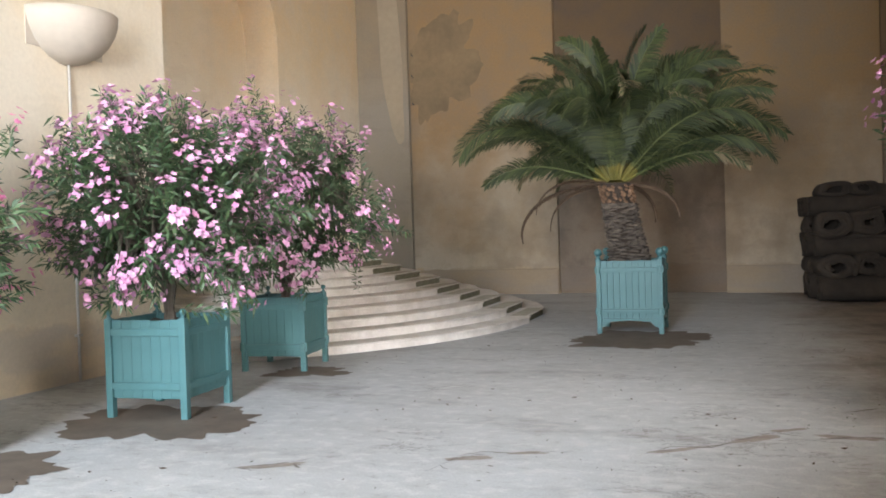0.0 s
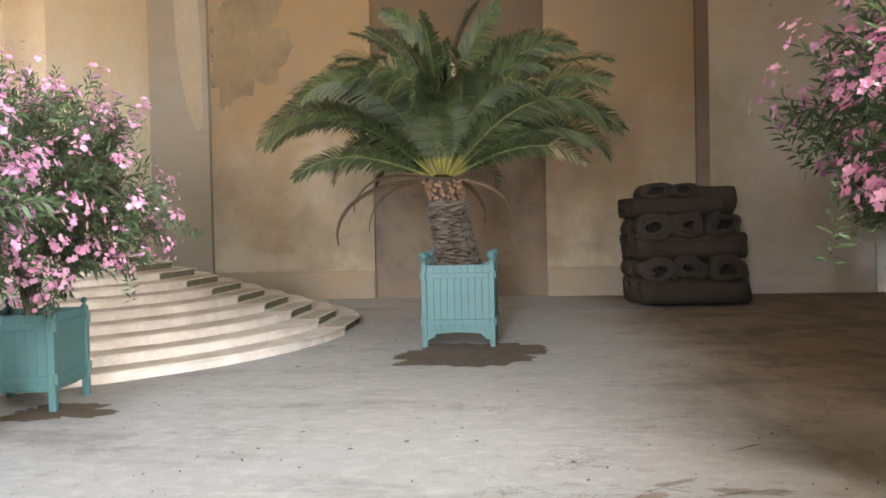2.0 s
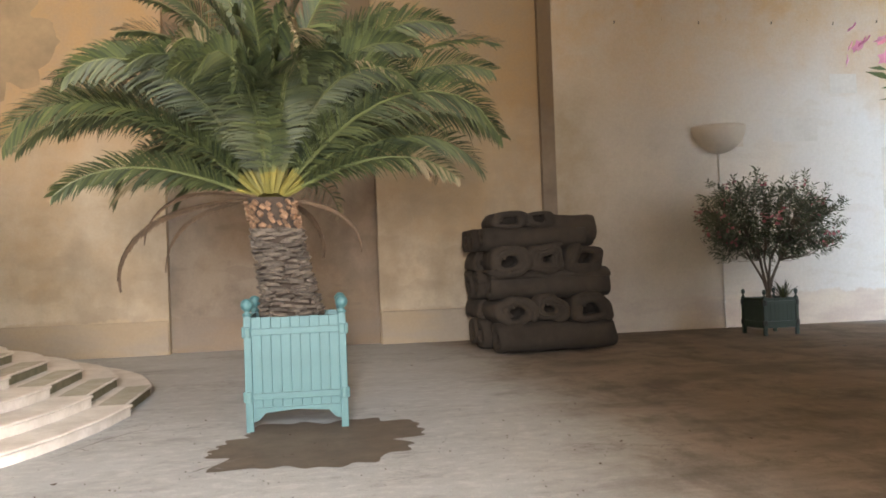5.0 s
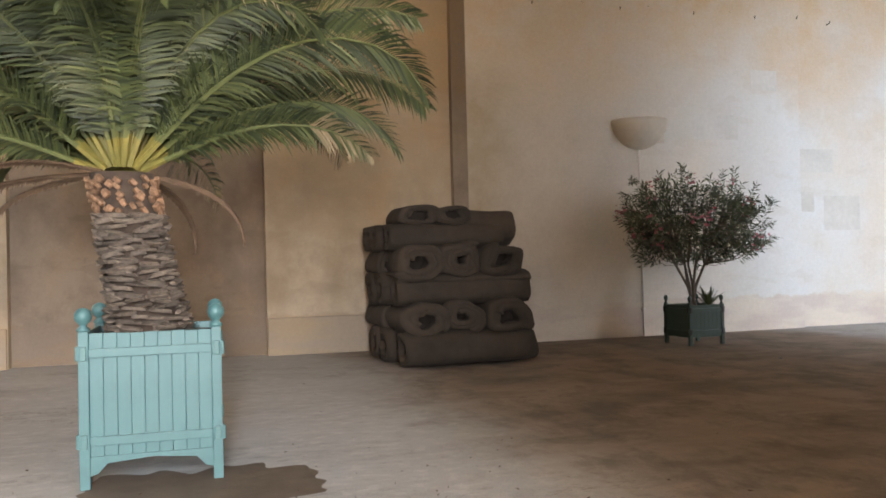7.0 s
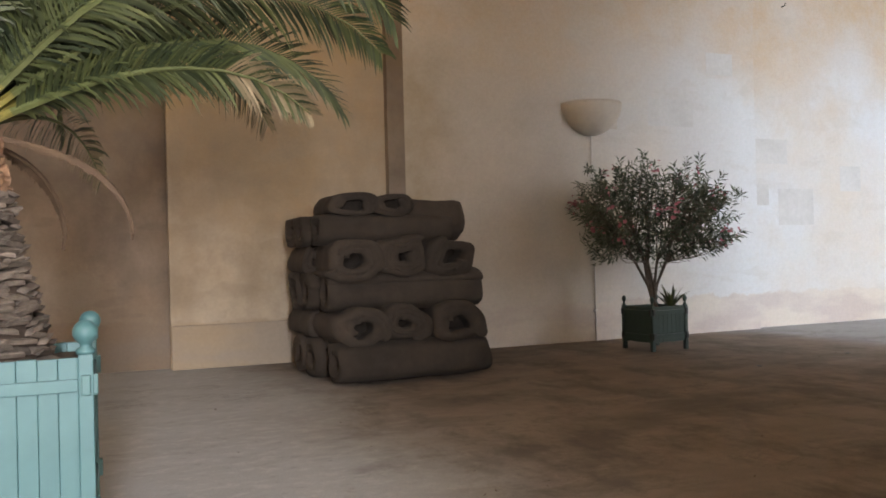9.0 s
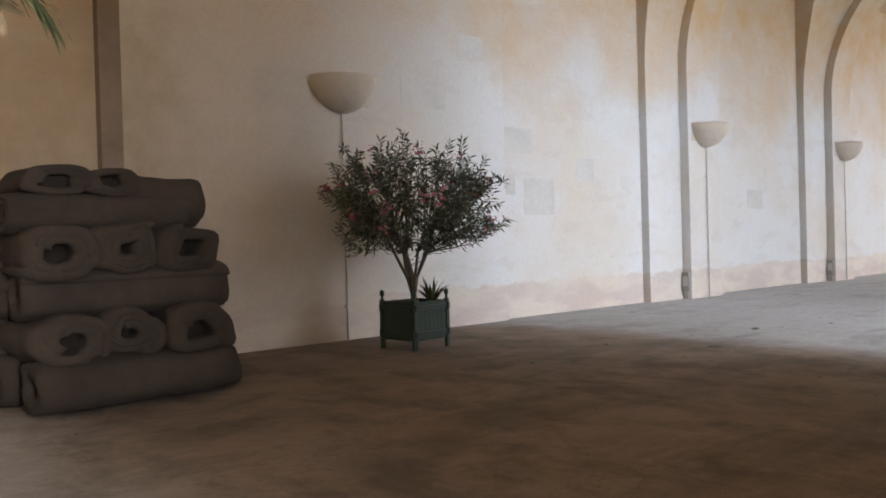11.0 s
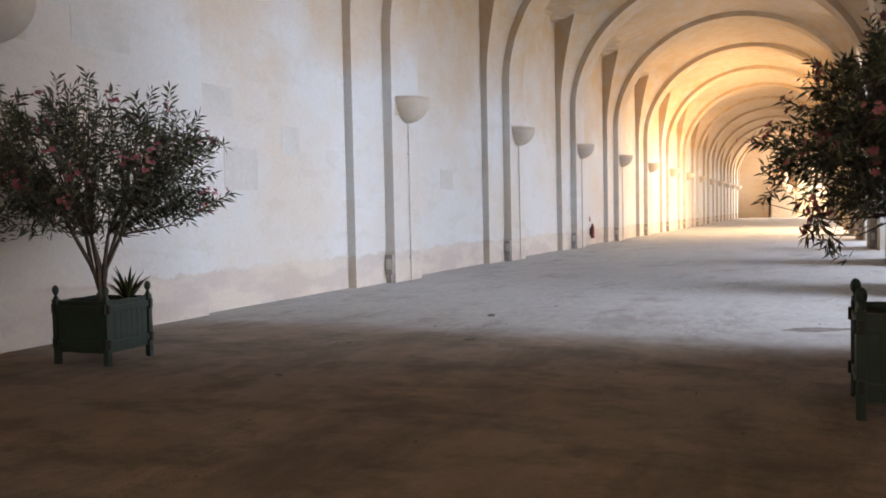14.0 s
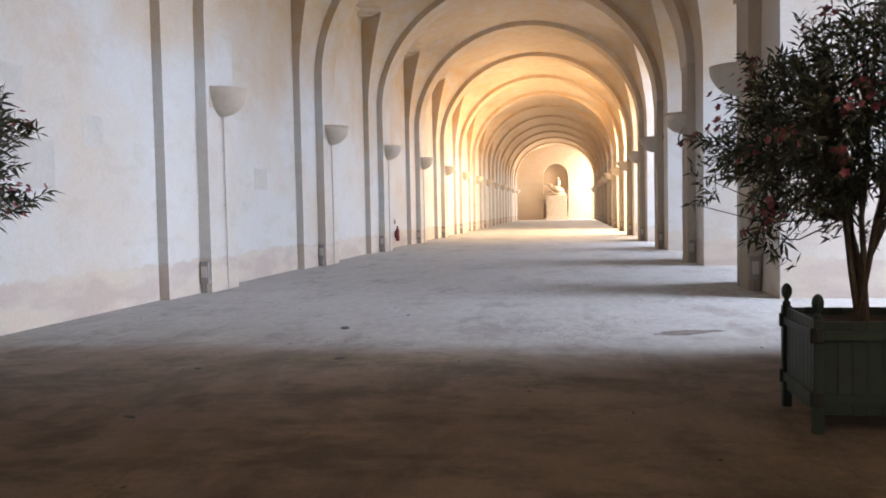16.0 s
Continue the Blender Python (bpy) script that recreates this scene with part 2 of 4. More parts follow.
def leaf_material(name, a, c, rough=0.45, vary=None):
    m, t, b = material(name, rough)
    g = geometry(t)
    colour = mix(t, g.outputs["Random Per Island"], a, c)
    t.links.new(colour, b.inputs["Base Color"])
    b.inputs["Transmission Weight"].default_value = 0.0
    b.inputs["Subsurface Weight"].default_value = 0.0
    return m


PALM = leaf_material("palm_leaflet", (0.011, 0.022, 0.008), (0.074, 0.092, 0.027), 0.62)
PALMTIP = leaf_material("palm_leaflet_dry", (0.15, 0.125, 0.065), (0.27, 0.205, 0.125), 0.6)
LEAF = leaf_material("oleander_leaf", (0.020, 0.048, 0.018), (0.068, 0.115, 0.046), 0.55)
LEAFD = leaf_material("oleander_leaf_dark", (0.028, 0.042, 0.022), (0.085, 0.105, 0.058), 0.55)
PINK = leaf_material("pink_petal", (0.50, 0.20, 0.36), (0.68, 0.39, 0.57), 0.7)
ROSE = leaf_material("deep_pink_petal", (0.62, 0.14, 0.30), (0.85, 0.38, 0.52), 0.6)
MIDPINK = leaf_material("rose_pink_petal", (0.50, 0.16, 0.34), (0.70, 0.38, 0.57), 0.7)
FADED = leaf_material("faded_red_petal", (0.22, 0.05, 0.07), (0.36, 0.12, 0.14), 0.6)


# ---- mesh helpers ----
def mesh_of(bm, mat, smooth=False):
    me = bpy.data.meshes.new("mesh")
    bmesh.ops.recalc_face_normals(bm, faces=bm.faces) if len(bm.faces) < 4000 else None
    bm.to_mesh(me)
    bm.free()
    for one in mat if isinstance(mat, (list, tuple)) else (mat,):
        me.materials.append(one)
    if smooth:
        me.shade_smooth()
    return me


def thing(name, label, category, x=0, y=0, z=0, rz=0, group="", kind=""):
    ob = new(name)
    ob.matrix_world = pose(x, y, z, 0, 0, rz)
    ob.empty_display_size = 0.1
    return tagged(ob, label, category, group, kind)


def part(name, bm, mat, parent, label="", smooth=False):
    ob = new(name, bm if isinstance(bm, bpy.types.Mesh) else mesh_of(bm, mat, smooth))
    ob.parent = parent
    return tagged(ob, label)


def solid(name, bm, mat, label, category, kind="", smooth=False, group=""):
    return tagged(new(name, mesh_of(bm, mat, smooth)), label, category, group, kind)


def add_box(bm, x0, y0, z0, x1, y1, z1, soft=0.0, m=None):
    made = bmesh.ops.create_cube(bm, size=1)["verts"]
    bmesh.ops.scale(bm, vec=(x1 - x0, y1 - y0, z1 - z0), verts=made)
    bmesh.ops.translate(bm, vec=((x0 + x1) / 2, (y0 + y1) / 2, (z0 + z1) / 2), verts=made)
    if soft:
        edges = list({e for v in made for e in v.link_edges})
        made = list({v for f in bmesh.ops.bevel(bm, geom=edges, offset=soft, segments=2, affect="EDGES", profile=0.6)["faces"] for v in f.verts} | {v for v in made if v.is_valid})
    if m is not None:
        bmesh.ops.transform(bm, matrix=m, verts=made)
    return made


def box(x0, y0, z0, x1, y1, z1, soft=0.0):
    bm = bmesh.new()
    add_box(bm, x0, y0, z0, x1, y1, z1, soft)
    return bm


def add_lathe(bm, rings, sides=16, m=None, turn=2 * math.pi, lid=True):
    """rings: (radius, z) from foot to top."""
    full = turn > 6.28
    n = sides if full else sides + 1
    loops = []
    for r, z in rings:
        loops.append([bm.verts.new((r * math.cos(turn * i / sides), r * math.sin(turn * i / sides), z)) for i in range(n)])
    for a, b in zip(loops, loops[1:]):
        for i in range(sides):
            j = (i + 1) % n
            bm.faces.new((a[i], a[j], b[j], b[i]))
    if lid and full:
        bm.faces.new(loops[0][::-1])
        bm.faces.new(loops[-1])
    if m is not None:
        bmesh.ops.transform(bm, matrix=m, verts=[v for l in loops for v in l])
    return loops


def add_tube(bm, points, radii, sides=6):
    """A tapered tube along points."""
    loops = []
    for i, p in enumerate(points):
        way = (points[min(i + 1, len(points) - 1)] - points[max(i - 1, 0)]).normalized()
        side = way.cross(Vector((0.31, 0.77, 0.55))).normalized()
        up = side.cross(way)
        loops.append([bm.verts.new(p + radii[i] * (math.cos(2 * math.pi * k / sides) * side + math.sin(2 * math.pi * k / sides) * up)) for k in range(sides)])
    for a, b in zip(loops, loops[1:]):
        for k in range(sides):
            bm.faces.new((a[k], a[(k + 1) % sides], b[(k + 1) % sides], b[k]))
    bm.faces.new(loops[0][::-1])
    bm.faces.new(loops[-1])


def sheet_mesh(columns, mat, skip=None):
    """Quads between neighbouring columns of points."""
    verts = [tuple(p) for c in columns for p in c]
    n = len(columns[0])
    faces = [(i * n + j, (i + 1) * n + j, (i + 1) * n + j + 1, i * n + j + 1)
             for i in range(len(columns) - 1) for j in range(n - 1) if not (skip and skip(i, j))]
    me = bpy.data.meshes.new("mesh")
    me.from_pydata(verts, [], faces)
    me.materials.append(mat)
    me.update()
    return me


# ---- ground and floor ----
bm = bmesh.new()
bmesh.ops.create_grid(bm, x_segments=2, y_segments=2, size=1)
bmesh.ops.scale(bm, vec=(900, 900, 1), verts=bm.verts)
bmesh.ops.translate(bm, vec=(60, 0, -0.02), verts=bm.verts)
solid("ground", bm, OUTM, "pale gravel ground outside the building", "ground", "structure")
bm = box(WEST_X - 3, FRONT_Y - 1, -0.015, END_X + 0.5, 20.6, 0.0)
solid("floor", bm, FLOOR, "beaten sandy earth floor with dark scuffs and a painted shade band", "floor", "structure")

# ---- long wall, vault ----
ARC = 40
LOW = 8
LUNETTE = 8.6
NEAR = 13.3


def ease(q):
    q = min(1.0, max(0.0, q))
    return q * q * (3 - 2 * q)


def half_width(kind, frac, th):
    """Distance of the surface from the gallery's middle line, and its height, at an angle of the vault."""
    if kind == "rib":
        r = RIB_Y - MID_Y
        return r * math.cos(th), SPRING + FLAT * r * math.sin(th)
    z = SPRING + FLAT * R_PIER * math.sin(th)
    barrel = R_PIER * math.cos(th)
    edge = R_PIER - 0.55 * max(0.0, (min(z, LUNETTE) - SPRING) / (LUNETTE - SPRING)) ** 1.6
    edge += (barrel - edge) * ease((z - LUNETTE) / 1.25)
    if kind == "pier":
        return barrel + (edge - barrel) * frac, z
    top = LUNETTE - 0.25 + 0.35 * math.sqrt(max(0.0, 1 - frac * frac))
    return edge + (WALL_Y - MID_Y - edge) * (1 - ease((z - top) / 0.3)), z


def stations(first_x):
    """x, kind and place across the bay for each line of the vault, from the near end to the far end."""
    bay = [-1 + q / 4 for q in range(9)]
    rows = [(first_x, "pier", 0.0), (12.2, "pier", 0.0), (12.8, "pier", 0.5), (NEAR, "pier", 1.0)]
    rows += [(NEAR + (FIRST - NEAR) * (q + 1) / 2, "recess", q) for q in bay]
    for k in range(BAYS):
        a = FIRST + BAY * k
        rows += [(a + RIB_A * q, "pier", 1 - q) for q in (0, 0.25, 0.5, 0.75, 1)]
        rows += [(a + RIB_A, "rib", 0), (a + RIB_B, "rib", 0)]
        rows += [(a + RIB_B + (PIER_W - RIB_B) * q, "pier", q) for q in (0, 0.25, 0.5, 0.75, 1)]
        rows += [(a + PIER_W + (BAY - PIER_W) * (q + 1) / 2, "recess", q) for q in bay]
    return rows + [(END_X, "pier", 1), (END_X + 0.6, "pier", 0)]


thetas = [math.pi / 2 * i / ARC for i in range(ARC + 1)]
wall_cols, vault_l, vault_r = [], [], []
ROWS = stations(6.315)
for x, kind, frac in ROWS:
    foot = half_width(kind, frac, 0)[0] if kind != "pier" else R_PIER
    wall_cols.append([(x, MID_Y + foot, SPRING * i / LOW) for i in range(LOW + 1)])
    vault_l.append([(x, MID_Y + w, z) for w, z in (half_width(kind, frac, th) for th in thetas)])
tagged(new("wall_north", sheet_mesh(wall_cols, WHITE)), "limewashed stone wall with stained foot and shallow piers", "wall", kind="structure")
tagged(new("ceiling", sheet_mesh(vault_l, WHITE)), "ochre stone barrel vault with ribs", "ceiling", kind="structure")
solid("wall_north_core", box(EAST_X - 2.2, 20.55, 0, END_X + 1, 21.2, 11), WHITE, "stone core of the long wall", "wall", "structure")

# the far side of the vault, cut by the tall window bays
right = []
for x, kind, frac in ROWS:
    col = [[x, MID_Y - w, z] for w, z in (half_width("pier" if kind == "recess" else kind, 1 if kind == "recess" else frac, th) for th in reversed(thetas))]
    if kind == "recess":
        below = [i for i, p in enumerate(col) if p[2] < LUNETTE]
        lip_y = col[below[0]][1]
        for n, i in enumerate(below):
            col[i] = [x, lip_y + (MID_Y - R_PIER - lip_y) * n / (len(below) - 1), LUNETTE]
    right.append(col)
tagged(new("ceiling", sheet_mesh(right, WHITE)), "ochre stone barrel vault cut by tall window bays", "ceiling", kind="structure")


def south_pier(x0, x1, rib):
    bm = box(x0, SOUTH_OUT - 0.3, 0, x1, MID_Y - R_PIER, 11)
    pier = solid("pier", bm, WHITE, "broad limewashed stone pier between window bays", "pier", "structure", group="window piers")
    if rib:
        part("rib_shaft", box(rib[0], MID_Y - R_PIER - 0.01, 0, rib[1], MID_Y - (RIB_Y - MID_Y), SPRING), RIBM, pier)
    return pier


south_pier(EAST_X, NEAR, None)
for k in range(BAYS):
    a = FIRST + BAY * k
    south_pier(a, a + PIER_W, (a + RIB_A, a + RIB_B - 0.3))
south_pier(END_X, END_X + 1, None)
for k in range(-1, BAYS):
    x0 = FIRST + BAY * k + PIER_W if k >= 0 else NEAR
    solid("window_head", box(x0 + 0.002, SOUTH_OUT - 0.3, LUNETTE, FIRST + BAY * (k + 1) - 0.002, MID_Y - R_PIER - 0.002, 11), WHITE, "stone head over a tall window bay", "window head", "structure")

# end wall with its arched niche
def arch_wall(name, x0, x1, y0, y1, top, ny0, ny1, spring, mat, label):
    """A wall across x with an arched hole through it."""
    bm = bmesh.new()
    mid, r = (ny0 + ny1) / 2, (ny1 - ny0) / 2
    inner = [(ny0, 0)] + [(mid - r * math.cos(math.pi * i / 16), spring + r * math.sin(math.pi * i / 16)) for i in range(17)] + [(ny1, 0)]
    outer = [(y0, 0)] + [(y0 + (y1 - y0) * i / 16, top) for i in range(17)] + [(y1, 0)]
    loops = [[bm.verts.new((x, y, z)) for y, z in ring] for x in (x0, x1) for ring in (inner, outer)]
    fi, fo, bi, bo = loops
    for i in range(len(inner) - 1):
        bm.faces.new((fi[i], fi[i + 1], fo[i + 1], fo[i]))
        bm.faces.new((bi[i], bo[i], bo[i + 1], bi[i + 1]))
        bm.faces.new((fi[i], bi[i], bi[i + 1], fi[i + 1]))
        bm.faces.new((fo[i], fo[i + 1], bo[i + 1], bo[i]))
    for i in (0, -1):
        bm.faces.new((fi[i], fo[i], bo[i], bi[i]))
    return solid(name, bm, mat, label, "wall", "structure")


arch_wall("wall_east", END_X + 0.3, END_X + 1.8, 6, 22, 11.5, 13.0, 16.4, 5.9, VAULT, "warm stone end wall with an arched niche")
solid("wall_niche_back", box(END_X + 1.8, 12, 0, END_X + 2.3, 18, 10.5), VAULT, "stone back of the arched niche", "wall", "structure")

# ---- long wall behind the palm, with its dark infill, corner pier and strip ----
def wall_along(name, x0, x1, y0, y1, z0, z1, mat, label):
    return solid(name, box(x0, y0, z0, x1, y1, z1), mat, label, "wall", "structure")


wall_along("wall_north_1", 2.82, EAST_X - 2.2, 20.0, 21.2, 0, 11, OCHRE, "ochre stained plaster wall above a stone footing")
wall_along("wall_north_2", -4.80, -1.05, 20.0, 21.2, 0, 11, OCHRE, "ochre stained plaster wall above the steps")
wall_along("wall_infill", -1.05, 2.82, 20.22, 21.2, 0, 11, BROWN, "dark brown plastered blind recess behind the palm")
wall_along("wall_corner_pier", WEST_X - 1.6, -4.80, 19.86, 21.2, 0, 11, GREY_SHADE, "grey weathered stone corner pier, darkened in colour for its shade")
wall_along("trim_strip", 6.04, 6.31, 19.84, 20.2, 0, 10.2, BROWN, "narrow stone pilaster strip on the wall")
bm = bmesh.new()
tongue = []
for i in range(41):
    u = i / 40
    a = math.pi * u
    w = 0.09 * noise.noise(Vector((u * 7, 1.5, 0)))
    tongue.append(bm.verts.new((-5.05 - 0.32 * math.cos(a) - 0.30 * (1 - math.sin(a)) ** 1.3 + w, 19.855, 3.9 + 4.6 * (1 - math.sin(a) ** 0.6))))
bm.faces.new(tongue)
solid("wall_patch", bm, simple("ochre_wash", (0.36, 0.30, 0.22), (0.42, 0.34, 0.24), 0.8, 0.95, 0.2, own=False), "tongue of ochre wash running down the pier", "wall", "structure")
bm = bmesh.new()
ragged = []
for i in range(90):
    a = 2 * math.pi * i / 90
    k = 1 + 0.55 * noise.noise(Vector((math.cos(a) * 1.3 + 2.2, math.sin(a) * 1.3, 2.2))) + 0.28 * noise.noise(Vector((math.cos(a) * 4, math.sin(a) * 4, 5.2))) + 0.12 * noise.noise(Vector((math.cos(a) * 11, math.sin(a) * 11, 1.2)))
    x, z = 1.0 * k * math.cos(a), 1.15 * k * math.sin(a)
    ragged.append(bm.verts.new((max(-4.79, -4.05 + x + 0.25 * z), 19.995, 5.75 + z)))
bm.faces.new(ragged)
solid("wall_patch", bm, simple("bare_stone", (0.20, 0.145, 0.088), (0.31, 0.225, 0.13), 0.9, 0.95, 0.3, own=False), "grey bare patch where ochre plaster has fallen", "wall", "structure")
bm = box(2.83, 19.93, 0, 6.03, 20.0, 0.62, 0.015)
solid("baseboard", bm, BASEM, "stone footing course along the wall", "baseboard", "structure")
bm = box(-4.79, 19.93, 0, -1.06, 20.0, 0.62, 0.015)
solid("baseboard", bm, BASEM, "stone footing course along the wall", "baseboard", "structure")

# ---- west side: near pier with its lamp, stair hall wall with a blind doorway ----
wall_along("wall_west_pier", -6.6, -3.95, FRONT_Y, 9.05, 0, 10.4, CREAM, "cream limewashed pier wall")
arch_wall("wall_west", WEST_X - 0.8, WEST_X, 9.06, 19.855, 10.4, 12.1, 15.8, 5.7, CREAM, "cream and ochre stair hall wall with an arched recess")
wall_along("wall_west_back", WEST_X - 1.4, WEST_X - 0.8, 9.0, 20.5, 0, 10.4, CREAM, "cream wall at the back of the doorway recess")
# Front wall out of view, added; its opening and head shape the light.
wall_along("wall_front", -6.6, -3.9, FRONT_Y - 0.8, FRONT_Y, 0, 10.4, CREAM, "unseen wall added beside the entrance opening")
wall_along("wall_front_1", 2.0, EAST_X + 1, FRONT_Y - 0.8, FRONT_Y, 0, 10.4, OCHRE, "unseen wall added beside the entrance opening")
# Unseen stub, added to block the front panels from the east side.
wall_along("wall_light_stop", 2.0, 2.35, FRONT_Y, 0.5, 0, 10.4, OCHRE, "unseen stub added to keep front light off the east side")
wall_along("wall_front_head", -3.9, 2.0, FRONT_Y - 0.8, FRONT_Y, 8.2, 10.4, CREAM, "unseen head added to cut front light off the upper walls")
# East wall out of view, added with a gap for the side lamp.
wall_along("wall_vestibule_east", EAST_X, EAST_X + 0.9, 3.6, SOUTH_OUT - 0.2, 0, 10.4, OCHRE, "unseen ochre wall added beside the side lamp's opening")
wall_along("wall_vestibule_east_1", EAST_X, EAST_X + 0.9, FRONT_Y, -1.4, 0, 10.4, OCHRE, "unseen ochre wall added beside the side lamp's opening")
wall_along("wall_vestibule_head", EAST_X, EAST_X + 0.9, -1.4, 3.6, 7.6, 10.4, OCHRE, "unseen ochre wall added above the side lamp's opening")
# Two unseen slabs, added overhead to block the sky's light.
bm = box(-9, FRONT_Y - 0.8, 10.4, EAST_X + 0.4, 21.2, 10.8)
solid("ceiling", bm, VAULT, "unseen flat slab added over the vestibule to keep sky out", "ceiling", "structure")
bm = box(EAST_X - 2.2, SOUTH_OUT - 0.5, 11.0, END_X + 2, 21.2, 11.4)
solid("ceiling", bm, VAULT, "unseen slab added over the vault to keep sky out", "ceiling", "structure")
# closing wall between the vault's near end and the flat ceiling
near = [v for v in vault_l[0]] + [tuple(v) for v in right[0][1:]]
me = sheet_mesh([near, [(near[0][0], p[1], 10.5) for p in near]], VAULT)
tagged(new("wall_vault_end", me), "stone face over the vault's near end", "wall", kind="structure")

# ---- rounded steps ----
STAIR_X, STAIR_Y, STAIR_R = -6.1, 13.75, 5.85
TREAD, RISE, COUNT = 0.40, 0.121, 12
SIDE_A, SIDE_B, SET_BACK = -0.24, 1.26, 0.07
stairs = thing("stairs", "rounded limestone steps with mossy east risers darkened for shade", "stairs", STAIR_X, STAIR_Y, 0, 0, kind="structure")


def step_outline(r, k):
    """Plan of one step: a half round whose east side is cut back to a short straight run."""
    a0, a1 = math.asin(SIDE_A / r), math.asin(min(0.98, SIDE_B / r))
    angles = [-math.pi / 2 + (a0 + math.pi / 2) * i / 30 for i in range(31)]
    ring = []
    for a in angles:
        w = 0.025 * noise.noise(Vector((a * 3, k * 1.7, 0))) + 0.016 * noise.noise(Vector((a * 14, k * 2.3, 5)))
        ring.append(((r + w) * math.cos(a), (r + w) * math.sin(a), 0))
    x = r * math.cos(a0) - SET_BACK
    for i in range(9):
        y = SIDE_A + (r * math.sin(a1) - SIDE_A) * i / 8
        ring.append((x + 0.010 * noise.noise(Vector((y * 5, k * 1.3, 2))) - 0.03 * i / 8, y + (0.02 if i == 0 else 0), 1))
    for i in range(1, 15):
        a = a1 + (math.pi / 2 - a1) * i / 14
        w = 0.06 * math.sin(math.pi * min(1, i / 5)) + 0.02 * noise.noise(Vector((a * 5, k * 1.9, 9)))
        ring.append(((r + w - 0.02) * math.cos(a), (r + w - 0.02) * math.sin(a), 0))
    return ring


for k in range(COUNT):
    r = STAIR_R - TREAD * k
    lo, hi = RISE * k, RISE * (k + 1)
    ring = step_outline(r, k)
    inner = 1 - (TREAD + 0.3) / r if k < COUNT - 1 else 0.02
    bm = bmesh.new()
    loops = []
    for d, z in ((-0.022, lo), (-0.022, hi - 0.034), (0.0, hi - 0.024), (0.003, hi - 0.010), (-0.012, hi), (-0.16, hi - 0.002), (-0.30, hi - 0.001), (None, hi)):
        f = [inner if d is None else 1 + d / r] * len(ring)
        loops.append([bm.verts.new((p[0] * q, p[1] * q, z + (0.006 * noise.noise(Vector((p[0] * 2, p[1] * 2, z * 9))) if z > hi - 0.02 else 0))) for p, q in zip(ring, f)])
    for n, (la, lb) in enumerate(zip(loops, loops[1:])):
        for i in range(len(ring) - 1):
            face = bm.faces.new((la[i], la[i + 1], lb[i + 1], lb[i]))
            # East risers: moss and their shade, both put into one dark colour.
            if ring[i][2] and ring[i + 1][2]:
                face.material_index = 1 if n < 2 else 2 if 3 < n < 6 else 0
    part("step", bm, [STEP, MOSS_SHADE, MOSSTOP], stairs)


# ---- planters ----
def ball_finial(r=0.05):
    bm = bmesh.new()
    rings = [(r * 0.7, 0), (r * 0.75, r * 0.35), (r * 0.4, r * 0.6), (r * 0.45, r * 0.8)]
    rings += [(max(0.004, r * math.cos(t)), r * 1.75 + r * math.sin(t)) for t in [radians(q) for q in range(-60, 91, 25)]]
    add_lathe(bm, rings, 12)
    return bm


